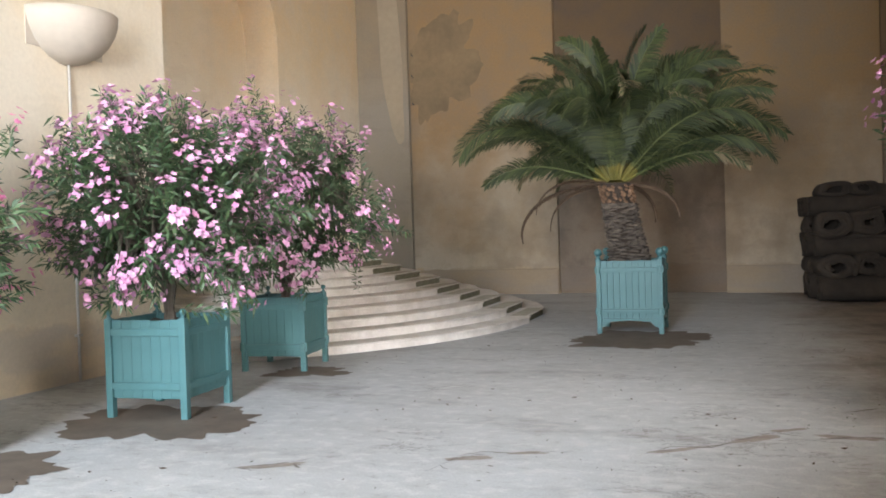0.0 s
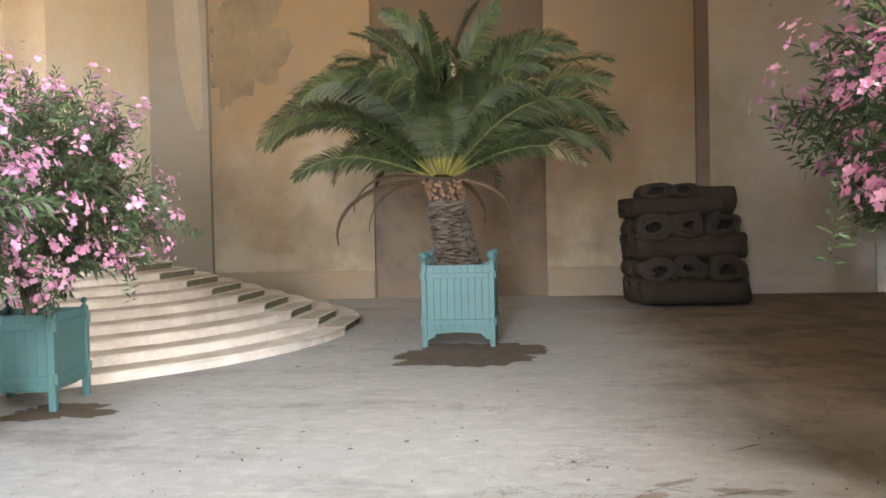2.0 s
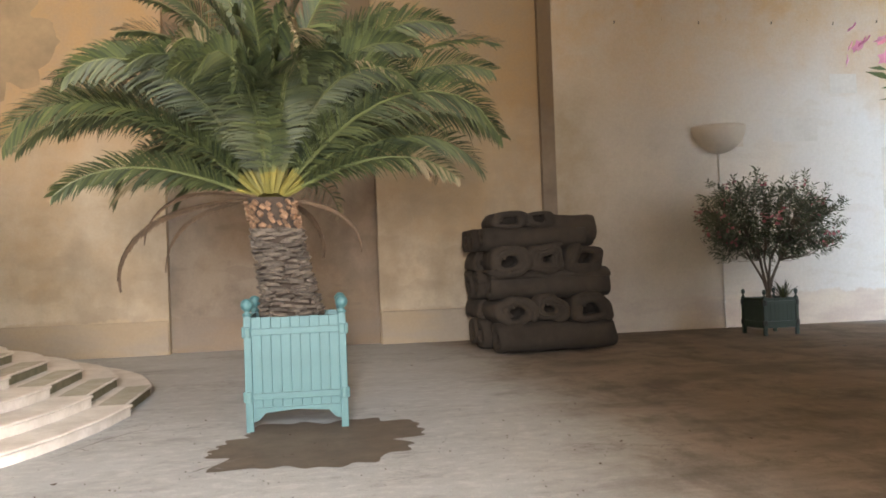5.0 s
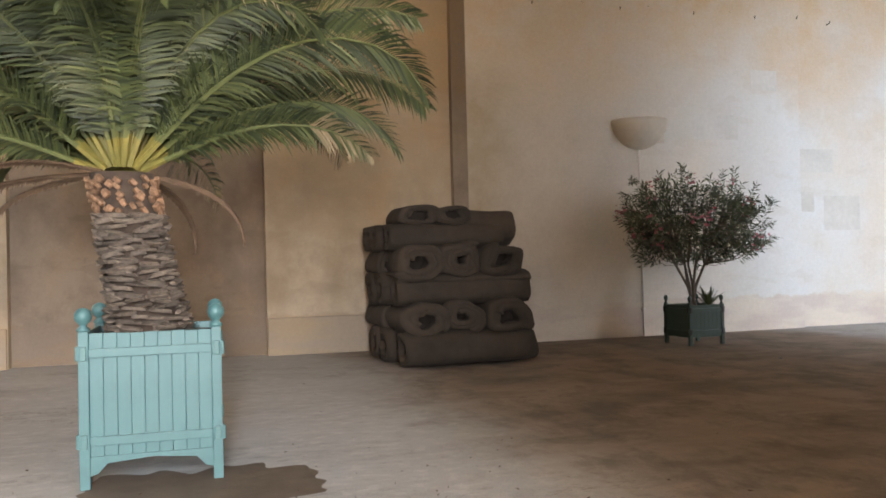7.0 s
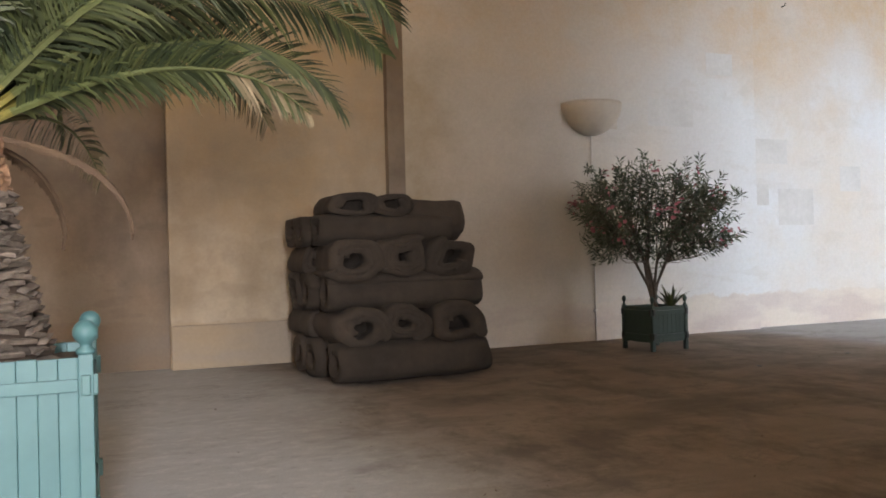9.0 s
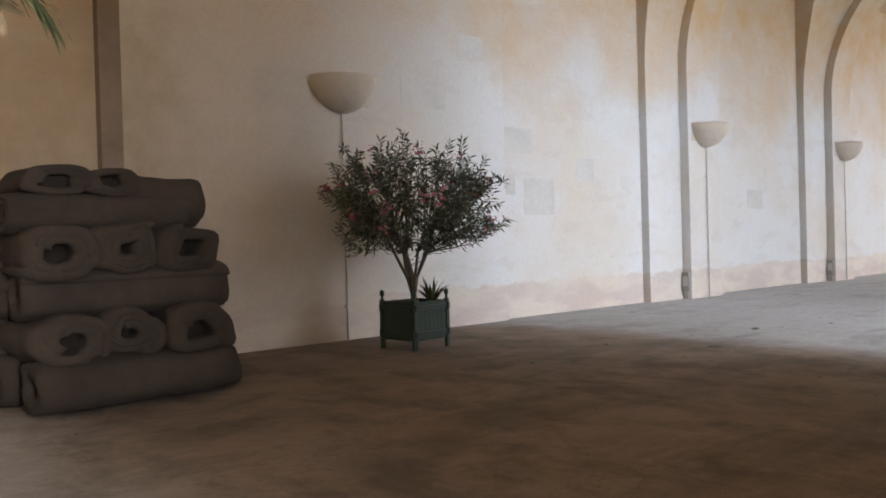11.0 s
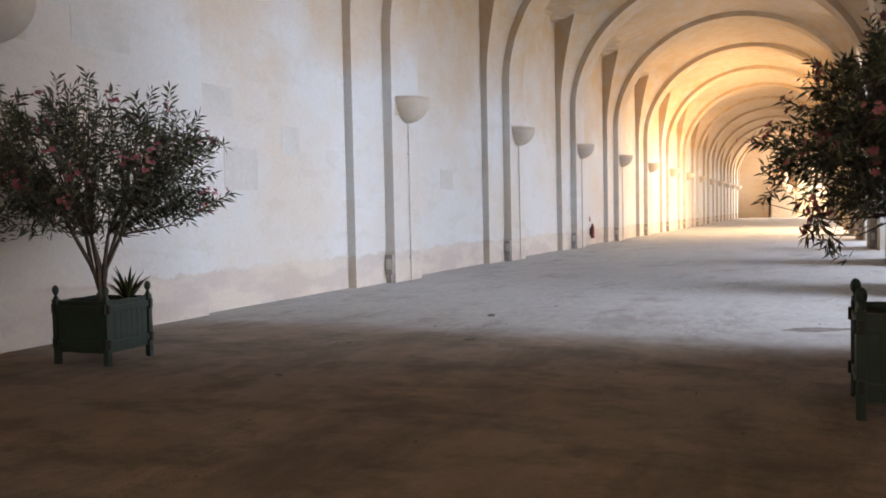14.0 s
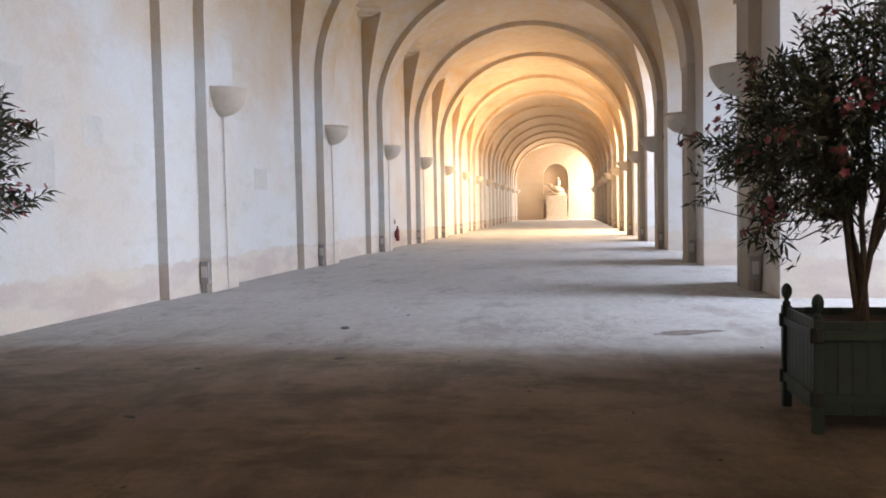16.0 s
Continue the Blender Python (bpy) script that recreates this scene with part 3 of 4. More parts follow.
def planter(x, y, rz, size, top, mat, iron, label, group, leg=0.12, slats=True, straps=True, arched=False, knob=0.045, tall=1.0):
    """A square garden tub: corner posts with ball finials, boarded sides between rails, iron straps."""
    box_ob = thing("planter", label, "planter", x, y, 0, rz, group)
    h, post = size / 2, 0.035 + size * 0.035
    shared_post = mesh_of(box(-post / 2, -post / 2, 0, post / 2, post / 2, top, 0.006), mat)
    shared_ball = mesh_of(ball_finial(knob), mat, True)
    in_h = h - post / 2
    for sx in (-1, 1):
        for sy in (-1, 1):
            p = part("post", shared_post, mat, box_ob)
            p.location = (sx * in_h, sy * in_h, 0)
            q = part("finial", shared_ball, mat, p)
            q.location, q.scale = (0, 0, top), (1, 1, tall)
    span = size - 2 * post
    n = max(5, round(size / 0.105)) if slats else 1
    w = span / n
    z0, z1 = leg, top - 0.015
    board = mesh_of(box(-w / 2 + 0.0005, -0.011, z0, w / 2 - 0.0005, 0.011, z1, 0.005), mat)
    rail = mesh_of(box(-span / 2, -0.012, -0.03, span / 2, 0.012, 0.03, 0.005), mat)
    hinge = mesh_of(box(-0.022, -0.014, -0.05, 0.022, 0.014, 0.05, 0.008), iron)
    for side in range(4):
        turn = Matrix.Rotation(side * math.pi / 2, 4, "Z")
        for i in range(n):
            b = part("slat", board, mat, box_ob)
            b.matrix_local = turn @ Matrix.Translation((-span / 2 + w * (i + 0.5), -h + post * 0.55, random.uniform(-0.004, 0.004)))
        for z in (z0 + 0.13 * (top - z0) + 0.02, z1 - 0.15 * (top - z0)):
            b = part("rail", rail, mat, box_ob)
            b.matrix_local = turn @ Matrix.Translation((0, -h + post * 0.55 - 0.022, z))
            if straps:
                for s in (-1, 1):
                    c = part("strap", hinge, iron, box_ob, "iron strap hinge")
                    c.matrix_local = turn @ Matrix.Translation((s * (h - post * 0.5), -h - 0.006, z))
        if arched:
            bm = bmesh.new()
            pts = [(-span / 2, leg - 0.10), (-span / 2 + 0.05, leg - 0.085), (-span / 2 + 0.11, leg - 0.02), (0, leg + 0.004), (span / 2 - 0.11, leg - 0.02), (span / 2 - 0.05, leg - 0.085), (span / 2, leg - 0.10)]
            lows = [[bm.verts.new((px, d, pz)) for px, pz in pts] for d in (-0.016, 0.012)]
            tops = [[bm.verts.new((px, d, leg + 0.03)) for px, pz in pts] for d in (-0.016, 0.012)]
            for i in range(len(pts) - 1):
                bm.faces.new((lows[0][i], lows[0][i + 1], tops[0][i + 1], tops[0][i]))
                bm.faces.new((lows[1][i], tops[1][i], tops[1][i + 1], lows[1][i + 1]))
                bm.faces.new((lows[0][i], lows[1][i], lows[1][i + 1], lows[0][i + 1]))
                bm.faces.new((tops[0][i], tops[0][i + 1], tops[1][i + 1], tops[1][i]))
            b = part("apron", bm, mat, box_ob)
            b.matrix_local = turn @ Matrix.Translation((0, -h + post * 0.55 - 0.008, 0))
    part("base_board", box(-in_h, -in_h, leg, in_h, in_h, leg + 0.03), mat, box_ob)
    bm = bmesh.new()
    bmesh.ops.create_grid(bm, x_segments=12, y_segments=12, size=in_h - 0.01)
    for v in bm.verts:
        v.co.z = top - 0.07 + 0.03 * noise.noise(v.co * 9)
    part("soil", bm, SOIL, box_ob, "dark potting soil")
    return box_ob


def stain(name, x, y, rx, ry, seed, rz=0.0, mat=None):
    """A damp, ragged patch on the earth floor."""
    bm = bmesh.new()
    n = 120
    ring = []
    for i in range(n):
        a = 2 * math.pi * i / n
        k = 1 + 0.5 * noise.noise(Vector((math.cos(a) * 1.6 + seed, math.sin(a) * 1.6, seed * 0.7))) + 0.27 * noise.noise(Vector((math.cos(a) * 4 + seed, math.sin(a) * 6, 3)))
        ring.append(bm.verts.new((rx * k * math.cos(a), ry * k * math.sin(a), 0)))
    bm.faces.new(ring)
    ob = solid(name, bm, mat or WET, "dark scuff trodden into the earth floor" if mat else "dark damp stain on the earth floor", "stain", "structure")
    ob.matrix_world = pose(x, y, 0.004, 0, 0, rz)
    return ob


# ---- oleanders ----
def oleander(x, y, z, height, radius, seed, leaves, blooms, leaf_mat, petal, label, bare=0.35, flat=1.0, leaf=0.11, group="oleanders", lean=0.0, low=0.15):
    rnd = random.Random(seed)
    shrub = thing("oleander", label, "shrub", x, y, z, 0, group)
    tips, twigs = [], []
    mid_z = height * (bare + (1 - bare) * 0.5)
    half = height * (1 - bare) * 0.5
    stems = 7
    for i in range(stems):
        a = 2 * math.pi * i / stems + rnd.uniform(-0.3, 0.3)
        out = radius * rnd.uniform(0.35, 0.75)
        pts = []
        for q in range(6):
            u = q / 5
            pts.append(Vector((math.cos(a) * out * u ** 1.5 + lean * u + rnd.gauss(0, 0.02), math.sin(a) * out * u ** 1.5 + rnd.gauss(0, 0.02), height * (0.78 * u))))
        bm = bmesh.new()
        add_tube(bm, pts, [0.026 - 0.003 * q for q in range(6)], 6)
        part("stem", bm, TWIG, shrub)
        twigs.append(pts)
    bm = bmesh.new()
    ends = int(leaves / 26)
    for i in range(ends):
        # tip directions fill a lumpy dome
        a, c = rnd.uniform(0, 2 * math.pi), rnd.uniform(-0.85, 1)
        s = math.sqrt(1 - c * c)
        lump = 0.72 + 0.42 * noise.noise(Vector((math.cos(a) * s * 1.9 + seed, math.sin(a) * s * 1.9, c * 1.9))) + 0.10 * rnd.random()
        depth = rnd.uniform(0.45, 1.0) ** 0.55 * (1.1 if rnd.random() < 0.12 else 1)
        tip = Vector((math.cos(a) * s * radius * lump * depth * 1.25 + lean, math.sin(a) * s * radius * lump * depth * 1.25, mid_z + c * half * (lump + 0.25) * depth * flat))
        tip.z = max(tip.z, height * low)
        slack = 0.002 * rnd.randrange(stems)
        start = min(twigs, key=lambda w: (w[4] - tip).length)[rnd.choice((2, 3, 3, 4))]
        bend = (start + tip) / 2 + Vector((0, 0, -0.08 * radius - slack))
        add_tube(bm, [start, bend, tip], [0.009, 0.006, 0.003], 3)
        tips.append((tip, (tip - bend).normalized()))
    tagged(part("twig", bm, TWIG, shrub), kind="stuff")
    verts, faces = [], []
    for tip, way in tips:
        way = (way + Vector((rnd.gauss(0, 0.45), rnd.gauss(0, 0.45), rnd.gauss(0, 0.35)))).normalized()
        side = way.cross(Vector((rnd.random() - 0.5, rnd.random() - 0.5, 0.3))).normalized()
        up = side.cross(way)
        for n in range(26):
            u = n / 26
            turn = n * 2.4 + rnd.uniform(-0.3, 0.3)
            out = (side * math.cos(turn) + up * math.sin(turn))
            d = (out * (0.9 - 0.35 * (1 - u)) + way * (0.35 + 0.5 * (1 - u)) + Vector((0, 0, -0.15))).normalized()
            p = tip - way * (0.36 * u * (0.5 + radius * 0.6))
            long = leaf * rnd.uniform(0.7, 1.25)
            wide = d.cross(out.cross(d) + Vector((rnd.gauss(0, 0.4), rnd.gauss(0, 0.4), rnd.gauss(0, 0.4)))).normalized() * long * 0.10
            k = len(verts)
            droop = Vector((0, 0, -long * 0.12))
            verts += [p, p + d * long * 0.45 + wide, p + d * long + droop, p + d * long * 0.45 - wide]
            faces.append((k, k + 1, k + 2, k + 3))
    me = bpy.data.meshes.new("mesh")
    me.from_pydata([tuple(v) for v in verts], [], faces)
    me.materials.append(leaf_mat)
    tagged(part("foliage", me, leaf_mat, shrub, "narrow lance-shaped leaves"), kind="stuff")
    if blooms:
        verts, faces = [], []
        outer = sorted(tips, key=lambda q: -((q[0].x - lean) ** 2 + q[0].y ** 2 + (q[0].z - mid_z) ** 2 * 1.2))[: max(1, int(len(tips) * 0.7))]
        for i in range(blooms):
            tip, way = outer[rnd.randrange(len(outer))]
            tip = tip + Vector((rnd.gauss(0, 0.05), rnd.gauss(0, 0.05), rnd.gauss(0.03, 0.04)))
            for n in range(rnd.randint(4, 10)):
                c = tip + Vector((rnd.gauss(0, 0.05), rnd.gauss(0, 0.05), rnd.gauss(0.02, 0.04)))
                face_way = (c - tip + way * 0.08 + Vector((0, 0, 0.02))).normalized()
                side = face_way.cross(Vector((0.3, 0.5, 0.81))).normalized()
                up = side.cross(face_way)
                r = rnd.uniform(0.024, 0.040)
                k = len(verts)
                verts.append(c)
                for q in range(10):
                    rr = r if q % 2 else r * 0.62
                    verts.append(c + (side * math.cos(q * 0.628) + up * math.sin(q * 0.628)) * rr + face_way * rr * 0.3)
                faces += [(k, k + 1 + q, k + 1 + (q + 1) % 10) for q in range(10)]
        me = bpy.data.meshes.new("mesh")
        me.from_pydata([tuple(v) for v in verts], [], faces)
        me.materials.append(petal)
        tagged(part("blossoms", me, petal, shrub, "clusters of five-petalled blossoms"), kind="stuff")
    return shrub


# ---- date palm ----
def palm(x, y, z):
    rnd = random.Random(5)
    tree = thing("palm", "date palm with arching green fronds and a scaly trunk", "palm", x, y, z)
    top = 1.22
    lean = Vector((-0.20, 0.05, 0))

    def axis(u):
        return Vector((lean.x * u, lean.y * u, top * u))

    bm = bmesh.new()
    rings = []
    for i in range(13):
        u = i / 12
        c, r = axis(u), 0.27 - 0.06 * math.sin(u * 2.4)
        rings.append([bm.verts.new(c + Vector((r * math.cos(a * 0.3927), r * math.sin(a * 0.3927), 0))) for a in range(16)])
    for a, b in zip(rings, rings[1:]):
        for k in range(16):
            bm.faces.new((a[k], a[(k + 1) % 16], b[(k + 1) % 16], b[k]))
    bm.faces.new(rings[-1])
    part("trunk", bm, TRUNKD, tree, "grey-brown trunk of old frond bases", True)
    scale_bm = bmesh.new()
    add_box(scale_bm, -0.075, -0.03, -0.03, 0.075, 0.02, 0.03, 0.012)
    for v in scale_bm.verts:
        v.co.x *= 1 - max(0, v.co.z) * 7
        v.co.y -= max(0, v.co.z) * 0.6
    scale_me = mesh_of(scale_bm, BARK)
    stub_bm = bmesh.new()
    add_box(stub_bm, -0.05, -0.05, -0.035, 0.05, 0.02, 0.04, 0.016)
    stub_me = mesh_of(stub_bm, CUT)
    rows = 40
    for r_ in range(rows):
        u = 0.02 + 0.96 * r_ / rows
        cut = r_ >= rows - 9
        count = 10 if cut else 9
        for i in range(count):
            a = 2 * math.pi * (i + 0.5 * (r_ % 2) + (0.25 if r_ % 4 == 2 else 0)) / count + rnd.uniform(-0.2, 0.2)
            rad = 0.27 - 0.06 * math.sin(u * 2.4)
            c = axis(u) + Vector((math.cos(a), math.sin(a), 0)) * (rad + 0.012) + Vector((0, 0, rnd.uniform(-0.015, 0.015)))
            s = part("frond_base" if cut else "bark_scale", stub_me if cut else scale_me, BARK, tree)
            s.matrix_local = Matrix.Translation(c) @ Matrix.Rotation(a + math.pi / 2, 4, "Z") @ Matrix.Rotation(rnd.uniform(-0.2, 0.5), 4, "X") @ Matrix.Rotation(rnd.uniform(-0.2, 0.2) + (math.pi / 4 if cut else 0), 4, "Y") @ Matrix.Diagonal((rnd.uniform(0.8, 1.35), rnd.uniform(0.7, 1.5), rnd.uniform(0.35, 0.6) * (1.9 if cut else 1), 1)) @ Matrix.Scale(0.50 if cut else 1, 4)

    def frond(a, rise, long, bend, dry=False, dead=False):
        """One pinnate leaf: a curved stalk with two rows of narrow leaflets."""
        n = 30
        base = 0.15 - 0.11 * max(0.0, rise - 0.4)
        pts, p = [], axis(1.0) + Vector((math.cos(a) * base, math.sin(a) * base, 0.05 * rise))
        sway, total_bend = rnd.uniform(-0.35, 0.35), bend
        twist = rnd.choice((-1, 1)) * rnd.uniform(0.55, 1.25)
        for i in range(n + 1):
            pts.append(p.copy())
            u = i / n
            pitch, heading = rise - total_bend * u ** 2.1, a + sway * u ** 1.5
            p = p + Vector((math.cos(heading) * math.cos(pitch), math.sin(heading) * math.cos(pitch), math.sin(pitch))) * (long / n)
        bm = bmesh.new()
        add_tube(bm, [pts[i] for i in range(0, n + 1, 3)], [(0.016 if dead else 0.023) * (1 - 0.88 * i / n) ** 1.3 + 0.002 for i in range(0, n + 1, 3)], 5)
        leafstalk = part("frond", bm, DEADF if dead else STALK, tree, "dry brown hanging frond" if dead else "")
        if not dead:
            leafstalk.data.materials.append(RACHIS)
            limit = (pts[4] - pts[0]).length
            for face in leafstalk.data.polygons:
                if (face.center - pts[0]).length > limit:
                    face.material_index = 1
        verts, faces, tips = [], [], []
        for i in range(14, n * 4):
            f = i / 4
            j = min(int(f), n - 1)
            q = pts[j].lerp(pts[j + 1], f - j)
            way = (pts[j + 1] - pts[j]).normalized()
            side = way.cross(Vector((0, 0, 1))).normalized()
            up = side.cross(way)
            u = f / n
            turn = twist * min(1.0, 0.35 + 0.9 * u)
            side, up = side * math.cos(turn) + up * math.sin(turn), up * math.cos(turn) - side * math.sin(turn)
            size = long * 0.165 * math.sin(math.pi * min(1, 0.16 + u * 0.79)) ** 0.7 * rnd.uniform(0.85, 1.1) * (0.22 if dead else 1)
            if u < 0.2:
                size *= 0.35 + u * 3
            for s in (-1, 1):
                d = (side * s * (0.85 - 0.3 * u) + way * (0.34 + 0.5 * u) + up * (0.26 + rnd.gauss(0, 0.10))).normalized()
                wide = d.cross(up * 0.8 + side * s * 0.5).normalized() * (0.0080 + 0.003 * rnd.random())
                sag = Vector((0, 0, -size * (0.12 + 0.30 * rnd.random() + (0.5 if dead else 0))))
                k = len(verts)
                near_p, far_p = q + d * size * 0.38 + sag * 0.08, q + d * size * 0.74 + sag * 0.42
                verts += [q - wide * 0.5, q + wide * 0.5, near_p + wide, near_p - wide, far_p + wide * 0.8, far_p - wide * 0.8, q + d * size * 0.98 + sag]
                faces += [(k, k + 1, k + 2, k + 3), (k + 3, k + 2, k + 4, k + 5), (k + 5, k + 4, k + 6)]
                tips.append(2 if dead else (1 if dry and u > 0.7 and rnd.random() < 0.75 else 0))
        me = bpy.data.meshes.new("mesh")
        me.from_pydata([tuple(v) for v in verts], [], faces)
        for one in (PALM, PALMTIP, DEADF):
            me.materials.append(one)
        for i, t in enumerate(tips):
            me.polygons[3 * i].material_index = me.polygons[3 * i + 1].material_index = me.polygons[3 * i + 2].material_index = t
        tagged(part("leaf_blade", me, PALM, leafstalk), kind="stuff")

    golden = 2.39996
    i = 0
    # from the heart of the crown outwards: count, rise, length, bend
    for count, (r0, r1), (l0, l1), (b0, b1) in (
            (20, (70, 87), (2.2, 2.55), (0.9, 1.7)),
            (24, (52, 70), (2.5, 2.8), (1.2, 1.8)),
            (30, (34, 50), (2.45, 2.75), (1.3, 2.1)),
            (9, (16, 28), (1.7, 2.2), (1.1, 1.6))):
        for q in range(count):
            i += 1
            a = i * golden + rnd.uniform(-0.2, 0.2)
            rise, long, bend = radians(rnd.uniform(r0, r1)), rnd.uniform(l0, l1), rnd.uniform(b0, b1)
            if math.sin(a) < -0.35 and r0 < 70:
                if r0 < 30:
                    continue
                rise, long, bend = radians(rnd.uniform(58, 78)), long * rnd.uniform(0.8, 0.95), rnd.uniform(1.6, 2.4)
            frond(a, rise, long, bend, dry=r0 < 70 and rnd.random() < 0.30)
    for a, size in ((3.3, 1.9), (3.75, 1.5), (2.7, 1.6), (0.4, 1.2), (1.1, 1.3)):
        frond(a, radians(rnd.uniform(-8, 8)), size * 0.92, rnd.uniform(1.5, 1.9), dead=True)
    return tree


PALM_X, PALM_Y = 1.52, 12.63
planter(PALM_X, PALM_Y, 0, 0.94, 1.07, TEAL, TEALD, "large turquoise painted wooden tub with ball finials", "turquoise tubs", leg=0.19, arched=True, knob=0.06)
palm(PALM_X - 0.02, PALM_Y, 0.98)
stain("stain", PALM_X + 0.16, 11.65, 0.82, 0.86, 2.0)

for n, (x, y, rz, tall, wide, seed, blooms) in enumerate(((-1.87, 6.3, 5, 2.05, 1.12, 11, 390), (-2.1, 8.72, 8, 2.2, 1.25, 12, 300), (-2.5, 4.0, 0, 1.85, 1.0, 13, 60), (5.24, 6.42, 0, 2.3, 1.28, 14, 330))):
    planter(x, y, rz, 0.78, 0.86, TEAL, TEALD, "turquoise painted wooden tub holding a pink oleander", "turquoise tubs", leg=0.17, knob=0.030, straps=n != 0, slats=True)
    oleander(x, y, 0.80, tall, wide, seed, 13000, blooms, LEAF, (PINK, PINK, ROSE, MIDPINK)[n], "bushy oleander covered in pink blossom", bare=(0.0, 0.0, 0.0, 0.24)[n], low=(0.03, 0.03, 0.03, 0.34)[n])
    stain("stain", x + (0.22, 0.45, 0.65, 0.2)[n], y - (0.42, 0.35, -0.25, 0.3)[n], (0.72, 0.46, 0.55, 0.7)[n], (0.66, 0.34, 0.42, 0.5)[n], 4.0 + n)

planter(9.80, 18.40, 5, 0.70, 0.68, DKGREEN, DKIRON, "dark green slatted tub with a sparse oleander", "dark green tubs", leg=0.13, knob=0.035, tall=1.5)
oleander(9.80, 18.40, 0.62, 2.28, 1.36, 24, 6800, 36, LEAFD, FADED, "sparse dark oleander with faded red blooms", bare=0.28, leaf=0.125, low=0.32)
planter(10.03, 10.80, 0, 0.85, 0.76, DKGREEN, DKIRON, "dark green slatted tub with ball finials", "dark green tubs", leg=0.13, knob=0.04, tall=1.5)
oleander(10.08, 10.78, 0.68, 2.35, 0.96, 27, 10500, 46, LEAFD, FADED, "tall dark oleander with faded red blooms", bare=0.20, leaf=0.10, low=0.19)


# a tuft of strap leaves beside the small oleander's stem
def tuft(x, y, z):
    rnd = random.Random(8)
    verts, faces = [], []
    for i in range(42):
        a, rise = rnd.uniform(0, 6.28), rnd.uniform(0.65, 1.45)
        long = rnd.uniform(0.3, 0.52)
        d = Vector((math.cos(a) * math.cos(rise), math.sin(a) * math.cos(rise), math.sin(rise)))
        w = d.cross(Vector((0, 0, 1))).normalized() * 0.015
        k = len(verts)
        verts += [Vector((0, 0, 0)) - w, w, d * long * 0.6 + w, d * long * 0.6 - w, d * long + Vector((0, 0, -long * 0.15))]
        faces += [(k, k + 1, k + 2, k + 3), (k + 3, k + 2, k + 4)]
    me = bpy.data.meshes.new("mesh")
    me.from_pydata([tuple(v) for v in verts], [], faces)
    me.materials.append(PALM)
    ob = tagged(new("leaf_tuft", me), "small tuft of green strap leaves in the tub", "plant")
    ob.matrix_world = pose(x, y, z)


tuft(9.98, 18.22, 0.61)


# ---- stack of felt rolls ----
def felt_roll(x, y, z, long, r, along, seed, squash=0.9, turns=1.8, core=0.32, loose=0.16):
    """A slack roll of thick felt lying on its side: a spiral sheet with thickness and a sagging outline."""
    rnd = random.Random(seed)
    bm = bmesh.new()
    per = 26
    count = int(turns * per)
    thick = r * (1 - core) / turns * 0.985
    begin = rnd.uniform(0, 6.28)
    inner, outer = [], []
    for i in range(count + 1):
        a = 2 * math.pi * i / per + begin
        rad = r * core + (r - thick - r * core) * i / count
        wob = 1 + loose * noise.noise(Vector((math.cos(a) * 1.2, math.sin(a) * 1.2, seed * 3.1)))
        flat = squash * (1.0 if math.sin(a) > -0.6 else 0.92)
        cx = math.copysign(abs(math.cos(a)) ** 0.82, math.cos(a))
        sz = math.copysign(abs(math.sin(a)) ** 0.78, math.sin(a)) * flat
        inner.append((rad * wob * cx, rad * wob * sz))
        outer.append(((rad * wob + thick) * cx, (rad * wob + thick) * sz))
    slices = []
    for q in range(11):
        u = q / 10 - 0.5
        sway, swell = 0.10 * r * noise.noise(Vector((u * 3, seed, 0))), 1 + 0.10 * noise.noise(Vector((u * 5, seed * 2.0, 4)))
        pinch = 1 - 0.06 * max(0.0, abs(u) * 2 - 0.75) / 0.25
        ring = []
        for prof in (inner, outer):
            ring.append([bm.verts.new((u * long + 0.05 * noise.noise(Vector((px * 3, pz * 3, seed))) * (abs(u) > 0.45), (px * swell + sway) * pinch, pz * swell * pinch)) for px, pz in prof])
        slices.append(ring)
    for a, b in zip(slices, slices[1:]):
        for i in range(count):
            bm.faces.new((a[1][i], a[1][i + 1], b[1][i + 1], b[1][i]))
            bm.faces.new((a[0][i + 1], a[0][i], b[0][i], b[0][i + 1]))
        bm.faces.new((a[0][count], a[1][count], b[1][count], b[0][count]))
        bm.faces.new((a[0][0], b[0][0], b[1][0], a[1][0]))
    for c in (slices[0], slices[-1]):
        for i in range(count):
            bm.faces.new((c[0][i], c[0][i + 1], c[1][i + 1], c[1][i]))
    # A plug fills the hollow; its dark colour replaces the shade in there.
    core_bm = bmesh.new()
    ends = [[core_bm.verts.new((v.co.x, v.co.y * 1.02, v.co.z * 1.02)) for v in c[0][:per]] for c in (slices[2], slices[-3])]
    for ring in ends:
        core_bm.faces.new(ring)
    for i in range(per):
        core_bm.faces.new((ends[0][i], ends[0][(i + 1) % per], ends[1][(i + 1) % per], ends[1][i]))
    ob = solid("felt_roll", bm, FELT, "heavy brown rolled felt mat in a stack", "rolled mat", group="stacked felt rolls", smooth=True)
    part("core", core_bm, FELT_SHADE, ob, "plug in the roll's hollow, coloured dark for its shade")
    ob.matrix_world = pose(x, y, z, 0, 0, rnd.uniform(-2, 2) + (0 if along == "x" else 90))
    return ob


ROLL_X, ROLL_Y = 5.40, -0.07
